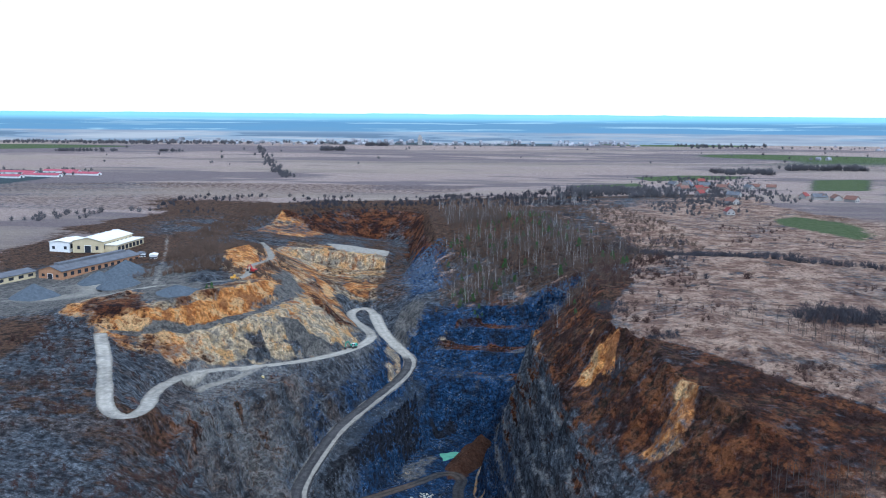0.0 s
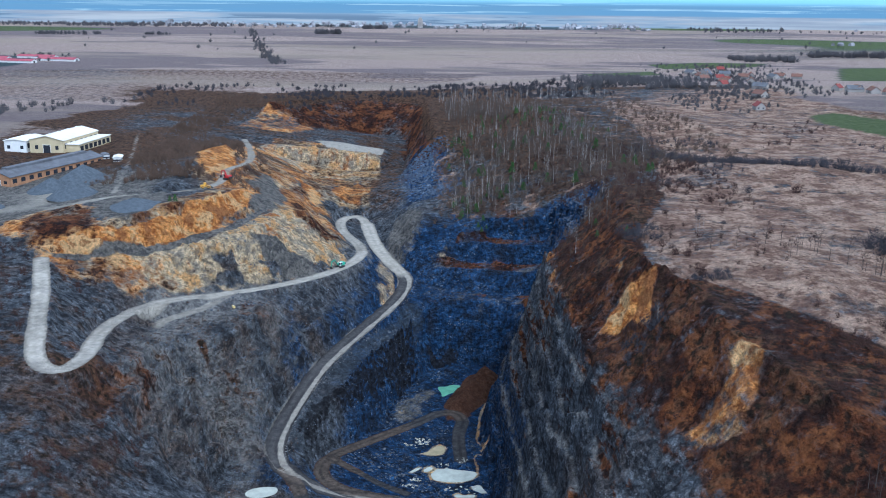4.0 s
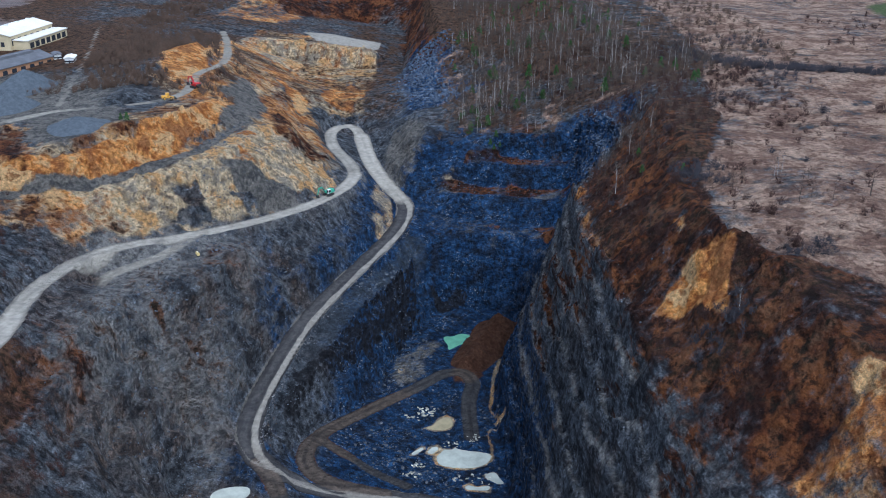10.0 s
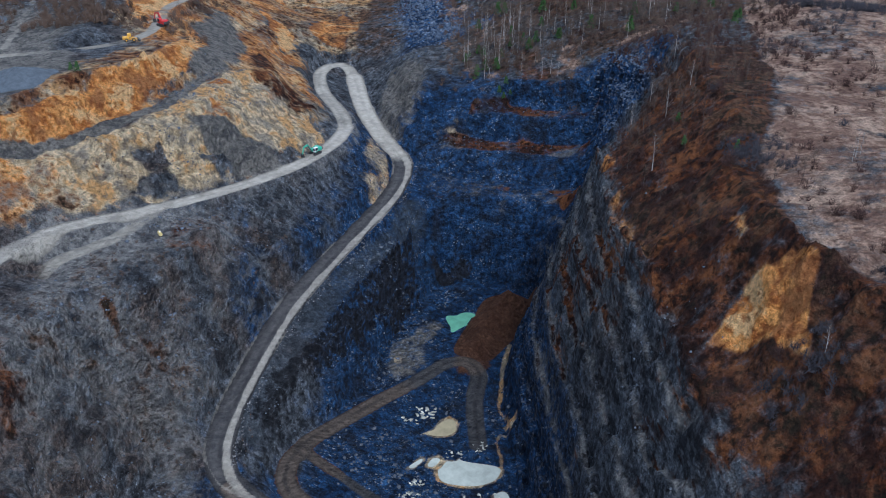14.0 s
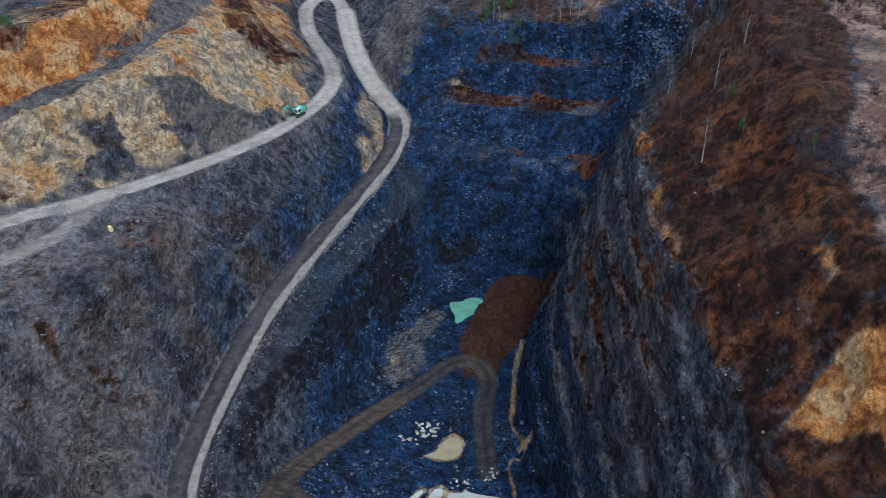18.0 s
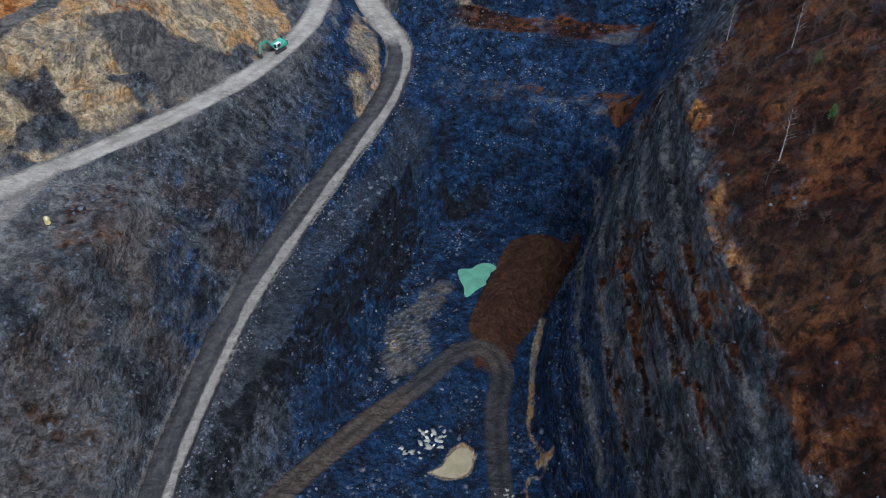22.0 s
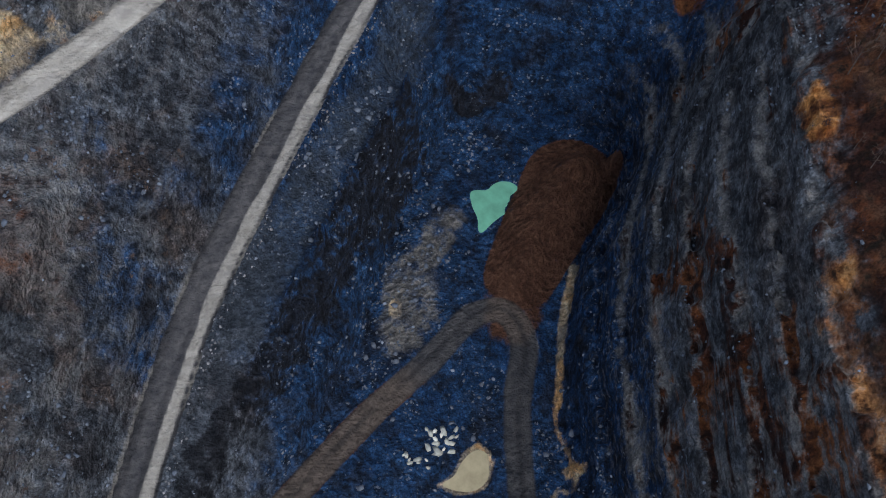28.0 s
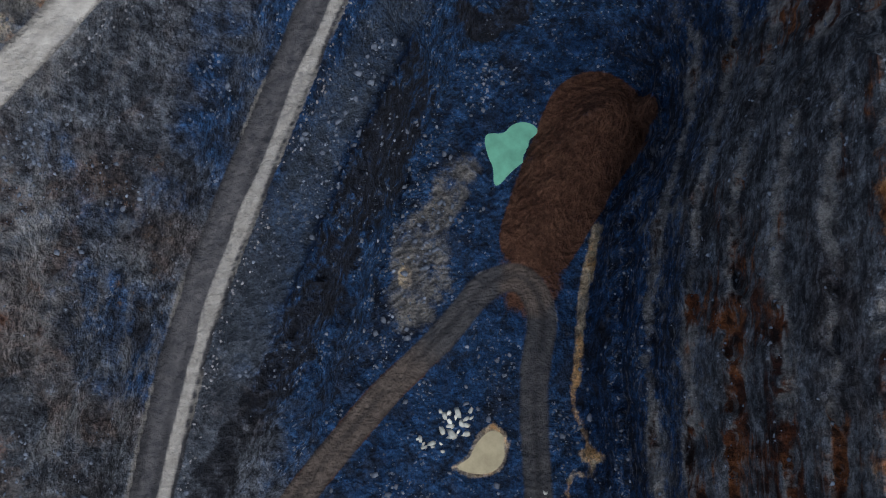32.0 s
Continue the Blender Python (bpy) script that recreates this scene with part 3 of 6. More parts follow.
def band(x, y, line, half, soft=3.0):
    return 1 - smooth(off_line(x, y, line)[0] + 1.5 * wander(x, y, 6, 7, 3), half - soft / 2, half + soft / 2)


def patch(x, y, points, soft=3.0, ragged=4.0):
    """1 inside a plan outline, 0 outside, with a ragged edge."""
    d = signed(x, y, points)
    m = d > -1e2
    out = np.zeros(x.shape)
    out[m] = smooth(d[m] + ragged * wander(x[m], y[m], 11, 211, 3), -soft, soft)
    return out


# outlines of the bare earths, in plan
ORANGE = [(-182, 20), (-166, 18), (-158, 18), (-147, 24), (-132, 52), (-116, 90), (-116, 140), (-106, 132), (-105, 98), (-115, 55), (-130, 31), (-147, 10), (-172, 0), (-186, 4)]
PALE_FACE = [(-150, 8), (-123, 34), (-106, 60), (-97, 100), (-84, 122), (-66, 128), (-53, 100), (-74, 64), (-99, 31), (-121, 9), (-138, -6)]
CREAM_FACE = [(-128, 20), (-108, 46), (-94, 56), (-92, 40), (-102, 26), (-119, 12)]
UPPER_TAN = [(-103, 88), (-91, 112), (-76, 100), (-78, 80), (-89, 72)]
TALUS = [(-97, 60), (-90, 73), (-68, 76), (-62, 72), (-80, 54), (-91, 56)]
FAN = [(-123, 165), (-115, 212), (-96, 168), (-92, 114), (-99, 92), (-106, 100), (-108, 140)]
OUTCROPS = [[(-112, 36), (-104, 45), (-96, 42), (-102, 34)], [(-113, 24), (-102, 33), (-95, 42), (-96, 35), (-108, 22)], [(-91, 51), (-86, 57), (-81, 56), (-84, 51)]]
OLIVE = [(-160, 2), (-132, 18), (-120, 13), (-138, -14), (-152, -12)]
RED_BROWN = [(-94, 182), (-77, 148), (-60, 128), (-64, 108), (-82, 116), (-90, 140)]
SPOIL = [(-150, 345), (-150, 392), (-118, 398), (-81, 386), (-52, 384), (-50, 340), (-70, 322), (-100, 330)]
UPPER_CLAY = [[(-160, 200), (-154, 290), (-141, 252), (-133, 177), (-137, 148), (-151, 165)], [(-106, 252), (-88, 240), (-79, 220), (-86, 205)],
              [(-78, 258), (-66, 318), (-50, 284), (-57, 240), (-74, 244)], [(-188, 452), (-178, 545), (-132, 535), (-124, 492), (-136, 452)]]
BANK_CLAY = [[(52, -66), (66, -70), (71, -86), (74, -112), (64, -122), (55, -103)], [(73, -92), (75, -100), (73, -108), (70, -117), (65, -104), (57, -95), (66, -90), (69, -91)], [(67, -63), (71, -65), (69, -79), (65, -77)]]
SLUMP = [(84, -155), (91, -156), (94, -163), (88, -171), (84, -176), (81, -182), (75, -181), (69, -167), (76, -161), (82, -159)]
SLUMP_CLAY = [(83, -152), (89, -153), (95, -158), (88, -163), (83, -158)]
LEFT_HILL = [(-178, -4), (-160, -18), (-140, -10), (-122, 6), (-100, 30), (-72, 64), (-54, 96), (-58, 140), (-72, 180), (-78, 228), (-50, 240), (-48, 330), (-60, 420), (-150, 420), (-160, 300), (-150, 150), (-125, 110), (-150, 40), (-205, 60), (-205, 15)]
BROWN_TOP = [(-196, 18), (-200, 60), (-168, 38), (-160, 14), (-187, 2)]
BENCH_RUST = [[(12, 104), (36, 104), (58, 100), (60, 95), (36, 107), (12, 107)], [(30, 116), (57, 112), (64, 113), (60, 118), (34, 119)], [(46, 98), (55, 92), (51, 76), (46, 84)], [(28, 178), (42, 168), (46, 136), (34, 136)]]


GREEN_FIELDS = [[(301, 362), (326, 376), (352, 310), (336, 245), (317, 218), (292, 312)], [(608, 1050), (708, 1067), (593, 816), (510, 804)], [(330, 1010), (480, 1060), (520, 1120), (420, 1130), (320, 1080)], [(200, 850), (300, 900), (300, 960), (190, 900)]]
# treads of the benches in the north face, lowest first
TREADS = [[(-16, 89), (5, 93), (19, 93.5), (36, 91), (48, 80), (55, 88), (53, 94.5), (36, 98.5), (17, 101.5), (3, 105.5), (-6, 108)],
          [(-3, 117), (9.5, 116), (28, 112.5), (45, 108.5), (59, 101.5), (64, 113), (46, 117), (26, 121), (10, 124.5), (-2, 124)],
          [(10, 131), (26, 128), (46, 123.5), (65, 119), (67, 122), (53, 127.5), (35, 133), (26, 137), (12, 138)],
          [(42, 96), (52, 93), (56, 86), (51, 72), (48, 78), (45, 89)], [(14, 97), (26, 96), (27, 98.5), (14, 100)]]


def north_face(x, y):
    return patch(x, y, [(-12, 66), (38, 58), (50, 60), (58, 84), (66, 100), (70, 122), (60, 131), (28, 141), (8, 131), (-3, 117), (-4, 110), (0, 103), (-18, 87), (-14, 70)], 1.5, 1.5)


def cover_maps(x, y, z, steep):
    w1, w2, w3 = wander(x, y, 60, 101), wander(x, y, 22, 113), wander(x, y, 9, 127)
    stripes = wander(x * 2.3 + 0.15 * y, y * 0.2, 9, 131, 3) + 0.25 * wander(x, y, 4, 139, 2)
    zero = np.zeros(x.shape)
    road, track, streak, muddy = zero.copy(), zero.copy(), zero.copy(), zero.copy()
    for line, half, kind in ROADS:
        d, _, run = off_line(x, y, line)
        w = 1 - smooth(d + 0.35 * wander(x, y, 6, 47, 2), half - 1.2, half + 1.1)
        if kind in ("road", "low", "pit"):
            o = offset(x, y, line) + 0.5 * wander(x, y, 14, 57, 2)
            lanes = smooth(np.cos(o * 1.75 + 0.6), 0.1, 0.8) * (0.6 + 0.7 * wander(x, y, 9, 59, 2))
            streak = np.maximum(streak, (1 - smooth(d, half, half + 1.5)) * np.maximum(lanes, 0.9 * smooth(d, half - 1.3, half - 0.3)))
        if kind == "low":
            east = off_line(x, y, [(p[0] + 2.3, p[1] - 0.8, 0) for p in line])[0]
            strip = 1 - smooth(east + 0.6 * wander(x, y, 9, 53, 2), 1.0, 2.3)
            tone_share = 1 - smooth(run, 0.12, 0.3)
            road = np.maximum(road, w * np.maximum(tone_share, 0.53 * strip))
            track = np.maximum(track, w * 0.85)
            west_edge = off_line(x, y, [(p[0] - 4.4, p[1] + 1.2, 0) for p in line])[0]
            road = np.maximum(road, 0.47 * (1 - smooth(west_edge + 0.7 * wander(x, y, 9, 69, 2), 0.4, 1.3)) * smooth(wander(x, y, 30, 71, 2), -0.25, 0.1) * smooth(run, 0.4, 0.5))
            rim = 1 - smooth(np.abs(np.abs(d) - half + 0.2), 0.3, 0.9)
            road = np.maximum(road, rim * smooth(wander(x, y, 12, 63, 2), -0.2, 0.3) * 0.5)
        elif kind == "pit":
            track = np.maximum(track, w * 0.62)
            muddy = np.maximum(muddy, (1 - smooth(d, half - 0.8, half)) * (1 - smooth(run, 0.42, 0.6)))
        elif kind == "spur":
            road = np.maximum(road, w * (0.55 + 0.35 * w3))
        elif kind == "lane":
            road = np.maximum(road, w * (0.5 + 0.2 * w3))
        elif kind == "yard":
            road = np.maximum(road, w * (0.62 + 0.3 * w3))
        else:
            road = np.maximum(road, w * (0.9 + 0.35 * wander(x, y, 10, 65, 3)))
    saw = ledges(x, y)
    tread_of = np.maximum(1 - smooth(saw + 0.12 * w3, 0.16, 0.34), smooth(saw + 0.1 * w3, 0.82, 0.94))
    brink = np.interp(y, (-260, -200, -170, -121, -104, -86, -37, -11, 34, 60, 140, 200), (190, 165, 140, 97, 82, 74, 80, 92, 108, 112, 128, 142))
    outside = np.maximum(smooth(x - brink + 4 * wander(x, y, 18, 95, 3), -2, 4) * smooth(z, 98, 104), smooth(np.maximum(np.abs(x) - 300, np.maximum(y - 640, -y - 260)) + 40 * w1, 0, 30))
    east_slope = smooth(x, 44, 54) * smooth(z, 76, 86) * (1 - outside) * (1 - smooth(y, 60, 95))
    hill = smooth(x, -16, 6) * smooth(y, 118, 150) * (1 - outside) * smooth(z, 62, 76)
    grass = outside * (0.75 + 0.5 * w2) * smooth(x, 60, 90) * (1 - smooth(y, 640, 760))
    scrub = np.maximum(east_slope * (0.32 + 0.7 * w2 + 0.7 * w3 + 0.35 * smooth(x - brink, -26, -8) * smooth(y, -40, 0)), hill * (0.42 + 0.5 * w2 + 0.3 * w3))
    grass = np.maximum(grass, hill * 0.8 * smooth(w2 - 0.4 * w3, -0.1, 0.35))
    south = smooth(-y + 25 * w2, 200, 250)
    grass = np.maximum(grass, south * (0.55 + 0.5 * w2))
    scrub = np.maximum(scrub, south * (0.45 - 0.6 * w2 + 0.3 * w3))
    west = smooth(-x, 128, 150) * (1 - smooth(y, -20, 0)) + smooth(-x, 70, 100) * (1 - smooth(y, -100, -80))
    scrub = np.maximum(scrub, np.clip(west, 0, 1) * (0.26 + 0.45 * w2 + 0.35 * w3))
    scrub = np.maximum(scrub, smooth(y, 215, 260) * (1 - smooth(x, -30, -5)) * (0.42 + 0.6 * w2))
    scrub = np.maximum(scrub, (0.12 + 0.5 * w3 + 0.4 * w2) * smooth(-x, 60, 80) * (1 - smooth(-x, 105, 125)) * (1 - smooth(y, -20, 30)) * smooth(y, -95, -60))
    wall = smooth(x, 23, 30) * (1 - east_slope) * smooth(z, 8, 24) * (1 - outside) * (1 - smooth(y, 60, 85)) * smooth(y, -180, -150)
    shelf = wall * tread_of
    rust = east_slope * (0.85 + 0.4 * w3) + shelf * (0.05 + 0.5 * smooth(w2 + 0.6 * w3, -0.1, 0.35)) * smooth(z, 14, 34) + wall * smooth(z, 26, 52) * np.clip(0.10 + 0.4 * w2 + 0.4 * w3 + 0.3 * stripes, 0, 0.45)
    wall_dust = shelf * (0.6 + 0.4 * w3) + wall * (0.25 + 0.35 * w2 + 0.3 * w3)
    rust = np.maximum(rust, smooth(w2 + 0.7 * w3, 0.2, 0.7) * smooth(-x, 62, 75) * (1 - smooth(-x, 100, 120)) * (1 - smooth(np.abs(y + 5), 30, 60)) * 0.6)
    rust = np.maximum(rust, blob(x, y, -120, -92, 18, 30) * (0.42 + 0.6 * w3))
    rust = np.maximum(rust, blob(x, y, -84, 4, 9, 24) * (0.32 + 0.6 * w3))
    ragged = 0.75 + 0.45 * w3 + 0.2 * w2
    olive = patch(x, y, OLIVE)
    clay = patch(x, y, ORANGE, 2.0, 2.5) * (1.15 + 0.3 * w3)
    for outline in UPPER_CLAY:
        clay = np.maximum(clay, patch(x, y, outline) * (ragged + 0.25 - 0.5 * smooth(y, 400, 440)))
    for outline, share in zip(BANK_CLAY, (0.25, 1.0, 0.9)):
        clay = np.maximum(clay, patch(x, y, outline, 1.6, 2.5) * (share + 0.5 * w3))
    clay = np.maximum(clay, patch(x, y, SLUMP_CLAY, 2, 3) * (0.8 + 0.6 * w3))
    clay = np.maximum(clay, patch(x, y, SPOIL) * (0.32 + 0.6 * w3))
    clay = np.maximum(clay, smooth(w3 + 0.5 * w2, 0.1, 0.5) * 0.95 * patch(x, y, PALE_FACE) * smooth(z, 68, 76))
    clay = np.maximum(clay, 0.42 * smooth(w2 + 0.8 * w3, 0.2, 0.7) * east_slope)
    pale = patch(x, y, PALE_FACE) * (1.35 + 0.3 * w2 + 0.3 * w3)
    pale = np.maximum(pale, np.maximum(patch(x, y, CREAM_FACE), patch(x, y, UPPER_TAN)) * (1.3 + 0.3 * w3))
    pale = np.maximum(pale, patch(x, y, SPOIL) * (1.25 + 0.35 * w3))
    pale = np.maximum(pale, patch(x, y, SLUMP, 2, 3) * (0.14 + 0.5 * w3))
    clay = np.maximum(clay, patch(x, y, SLUMP, 2, 3) * (0.5 - 0.4 * w3))
    pale = np.maximum(pale, blob(x, y, -31, 104, 5, 22) * (0.62 + 0.7 * w3))
    pale = np.maximum(pale, blob(x, y, 3, 118, 8, 10) * (0.4 + 0.7 * w3))
    clay = np.maximum(clay, blob(x, y, 52.5, 17, 2.2, 6) * 0.8)
    talus = patch(x, y, TALUS, 2, 2)
    fan = patch(x, y, FAN, 3, 3)
    gravel = np.maximum(blob(x, y, -240, 100, 75, 75), np.maximum(fan, talus * 0.9))
    path = band(x, y, [(-172, -1, 0), (-160, 3, 0), (-139, 20, 0), (-123, 37, 0), (-107, 62, 0), (-99, 103, 0), (-107, 164, 0)], 2.6, 2.0)
    gravel = np.maximum(gravel, path)
    gravel = np.maximum(gravel, blob(x, y, -22, 162, 12, 32) * 0.75)
    gravel = np.maximum(gravel, blob(x, y, -158, 64, 17, 34) * 0.85)
    road = np.maximum(road, patch(x, y, [(-114, 428), (-88, 434), (-50, 404), (-54, 384), (-80, 387), (-100, 400)], 3, 3) * 0.75)
    road = np.maximum(road, blob(x, y, -232, 92, 40, 34) * (0.45 + 0.35 * w2))
    bare_rock = np.maximum.reduce([patch(x, y, o, 1.5, 3) for o in OUTCROPS])
    tread = np.maximum.reduce([fan, talus, path, bare_rock])
    pale, clay = pale * (1 - np.maximum(talus, tread)) * (1 - 0.3 * olive), clay * (1 - 0.95 * tread)
    gravel = gravel * (1 - bare_rock)
    earth = np.clip(1.4 * np.maximum(clay, pale), 0, 1)
    stripped = np.maximum.reduce([patch(x, y, o, 1.6, 2.0) for o in (BANK_CLAY[1], BANK_CLAY[2], SLUMP, SLUMP_CLAY)]) * np.clip(1.5 * np.maximum(clay, pale), 0, 1)
    rust, scrub = rust * (1 - np.maximum(stripped, 0.4 * earth * (x > 44) * (z > 70))), scrub * (1 - earth * (z > 60)) * (1 - stripped)
    slopes = patch(x, y, LEFT_HILL, 6, 6) * (1 - earth) * (1 - 0.9 * tread) * (1 - blob(x, y, -158, 64, 17, 34))
    rust = np.maximum(rust, slopes * (0.28 + 0.5 * w2 + 0.4 * w3))
    pale = np.maximum(pale, slopes * (0.55 + 0.4 * w2 - 0.4 * w3))
    clay = np.maximum(clay, slopes * (0.5 - 0.5 * w2 + 0.5 * w3))
    scrub = np.maximum(scrub, olive * (0.12 + 0.6 * w3))
    clay, pale = np.maximum(clay, olive * (0.42 + 0.5 * w2)), np.maximum(pale, olive * (0.6 - 0.4 * w3))
    rust = np.maximum(rust, np.maximum(patch(x, y, RED_BROWN), patch(x, y, BROWN_TOP)) * (0.75 + 0.4 * w3))
    for outline in BENCH_RUST:
        rust = np.maximum(rust, patch(x, y, outline, 2, 3) * (0.55 + 0.5 * w3))
    bowl = patch(x, y, [(-20, 300), (-36, 450), (-40, 530), (-80, 552), (-138, 515), (-180, 540), (-176, 565), (-91, 640), (-10, 600), (-2, 420), (8, 300)], 6, 8)
    rust, scrub = np.maximum(rust, bowl * (0.78 + 0.5 * w2 + 0.3 * w3)), scrub * (1 - 0.7 * bowl)
    # earth lying on the treads of the north benches, and along the brow of the east face
    flat = np.maximum.reduce([patch(x, y, o, 1.2, 1.2) * k for o, k in zip(TREADS, (0.3, 1.4, 1.15, 1.4, 1.2))])
    faces = north_face(x, y) * (1 - flat)
    rust, scrub, gravel, pale, clay = rust * (1 - faces), scrub * (1 - faces), gravel * (1 - faces), pale * (1 - faces), clay * (1 - faces)
    rust = np.maximum(rust, flat * (0.5 + 0.6 * w3))
    dusty = np.maximum(flat * (0.15 - 0.4 * w3), 0.7 * patch(x, y, TREADS[0], 1.5, 1.5) * (0.3 + 0.4 * w2))
    brow = band(x, y, [(53, 40, 0), (52.5, 19, 0), (50, -24, 0), (52, -53, 0), (52, -89, 0)], 1.6, 2.0) * smooth(w2 + 0.5 * w3, -0.3, 0.2)
    clay, rust = np.maximum(clay, (0.42 + 0.5 * w3) * brow), rust * (1 - 0.6 * brow)
    d, _, run = off_line(x, y, [(*p, 0) for p in PILE])
    mud = np.maximum(1 - smooth(d - 3 * run, 8.2, 9.4), blob(x, y, 10, 18, 8, 8) * 0.7)
    mud = np.maximum(mud, muddy)
    ooze, _, run = off_line(x, y, [(25, 30, 0), (23, 22, 0), (21, 13, 0), (20, 4, 0), (19.5, -4, 0)])
    pale = np.maximum(pale, 0.8 * (1 - smooth(ooze + 0.5 * w3, 0.9 - 0.7 * run, 1.7 - 0.8 * run)))
    rill = off_line(x, y, [(18.2, -39, 0), (18, -33, 0), (17, -26.5, 0), (18.4, -22.5, 0), (21.6, -23.6, 0), (22.2, -20.5, 0), (20.6, -14, 0), (18.8, -8, 0), (19.4, -2, 0), (20, 5, 0)])[0]
    pale = np.maximum(pale, 0.55 * (1 - smooth(rill + 0.35 * w3, 0.25, 0.9)))
    shore = np.maximum.reduce([signed(x, y, o[2]) for o in PONDS if o[0] != "green"])
    pale = np.maximum(pale, smooth(shore + 1.6 * w3, -1.1, -0.2) * (z < 4) * 0.7)
    pale = np.maximum(pale, blob(x, y, 22, -19, 2.0, 1.6) * 0.7)
    bend = off_line(x, y, [(0, 18.6, 0), (8, 20, 0), (13, 14, 0), (14, 10, 0)])[0]
    dust_bend = 0.95 * (1 - smooth(bend + 0.7 * w3, 1.2, 2.4))
    rough_patch = patch(x, y, [(-10, 45), (-3, 48), (-1, 44), (-5, 33), (-7, 31), (-15, 26), (-16, 18), (-19, 17), (-21, 24), (-20, 28), (-12, 36)], 1.5, 2.5)
    gravel = np.maximum(gravel, rough_patch * (0.6 + 0.5 * w3))
    pale = np.maximum(pale, blob(x, y, -17.6, 19, 1.6, 2.6) * 0.7)
    gravel = np.maximum(gravel, blob(x, y, -15, 16, 7, 15) * (0.42 + 0.8 * w3) * (z < 6))
    # land round the quarry: thin woods and rough pasture
    land = smooth(z, 83, 88) * (1 - smooth(np.abs(x + 40) + 60 * w1, 330, 370))
    wild = land * (1 - np.clip(2 * clay, 0, 1)) * np.maximum(smooth(-x, 196, 212) * (1 - blob(x, y, -240, 100, 90, 90)), smooth(y, 170, 210) * (1 - smooth(x, 60, 120)))
    scrub = np.maximum(scrub, wild * (1.15 + 0.35 * w2))
    scrub = np.maximum(scrub, smooth(y, 560, 640) * (1 - smooth(y, 690, 740)) * (0.7 + 0.5 * w2))
    scrub = np.maximum(scrub, outside * smooth(0.6 * w2 + 0.8 * w3, 0.1, 0.6) * 0.5 * (1 - smooth(y, 640, 700)))
    far = np.maximum(smooth(y + 50 * w1, 650, 700), np.maximum(smooth(-x + 60 * w1, 315, 345), smooth(x + 50 * w1, 330, 360) * smooth(y, 260, 420)))
    strips = wander(x * 0.25, y, 210, 151, 3)
    field = far * (0.85 + 0.35 * strips)
    green = np.maximum(zero, far * smooth(wander(x * 0.4, y, 420, 171, 2), 0.28, 0.4) * smooth(y, 1300, 1700))
    d0 = y + 440
    woods = far * smooth(wander(x * 0.22, y, 300, 191, 3) + 0.55 * smooth(d0, 2900, 4300), 0.22, 0.34) * smooth(d0, 2650, 2900)
    woods = np.maximum(woods, smooth(d0, 4350, 4600))
    woods = np.maximum(woods, patch(x, y, [(-640, 880), (-900, 960), (-900, 1150), (-759, 1149), (-600, 1110)], 9, 6))
    for outline in GREEN_FIELDS:
        green = np.maximum(green, patch(x, y, outline, 8, 3))
    pale = np.maximum(pale, 0.55 * patch(x, y, [(568, 1090), (623, 1100), (531, 858), (485, 851)], 8, 2))
    mud = np.maximum(mud, 0.5 * patch(x, y, [(335, 400), (344, 440), (431, 470), (420, 400), (361, 300), (345, 290)], 6, 3))
    ploughed = patch(x, y, [(-1200, 560), (-340, 560), (-200, 720), (20, 780), (60, 900), (-400, 930), (-1200, 800)], 10, 8)
    field = field * (1 - green) * (1 - woods) * (1 - 0.45 * ploughed)
    grass = grass * (1 - 0.8 * smooth(scrub, 0.3, 0.6))
    # share of the blue rock, which carries the pit's skylit shade in its colour
    tone_share = smooth(x, -58, -30) * (1 - smooth(z, 55, 85)) * smooth(y, -110, -70) * (1 - smooth(y, 150, 180))
    tone_share = np.maximum(tone_share * (0.95 + 0.35 * w2) * (1 - 0.8 * smooth(z, 12, 50) * smooth(x, 27, 38) * (1 - smooth(y, 50, 80))), blob(x, y, 2, 232, 26, 26))
    tone_share = np.maximum.reduce([tone_share, blob(x, y, -12, 310, 18, 70), blob(x, y, 72, 118, 22, 22), faces])
    tone_share = np.maximum(tone_share, 0.6 * smooth(-x, 36, 50) * (1 - smooth(-x, 66, 96)) * smooth(w2, -0.35, 0.3) * smooth(y, -110, -70) * (1 - smooth(y, 60, 90)))
    dust_west = smooth(-x, 64, 78) * (1 - smooth(-x, 112, 128)) * (1 - smooth(y, 20, 50)) * smooth(y, -125, -90) * (0.45 + 0.5 * w2 + 0.4 * w3)
    dust = np.maximum(blob(x, y, -112, -6, 19, 17) * (0.85 + 0.5 * w3), blob(x, y, -100, 8, 13, 15) * (0.8 + 0.5 * w3))
    dust = np.maximum(dust, blob(x, y, 28, 89, 9, 1.6) * 0.2)
    dust = np.maximum(dust, np.maximum(blob(x, y, 11, 12, 7, 12), blob(x, y, -12, 24, 5, 12)) * (0.3 + 0.7 * w3) * (z < 8))
    dust = np.maximum(dust, band(x, y, ROAD_UP[9:16], 6.5, 4) * (0.45 + 0.5 * w3))
    dust = np.maximum.reduce([dust, dusty, dust_west, 0.85 * wall_dust, dust_bend])
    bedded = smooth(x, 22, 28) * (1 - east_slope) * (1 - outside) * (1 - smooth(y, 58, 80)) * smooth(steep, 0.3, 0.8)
    e4 = np.stack([tone_share, dust, bedded, streak], -1)
    a = np.stack([road, clay, pale, grass], -1)
    b_ = np.stack([rust, scrub, gravel, mud], -1)
    c = np.stack([field, green, woods, track], -1)
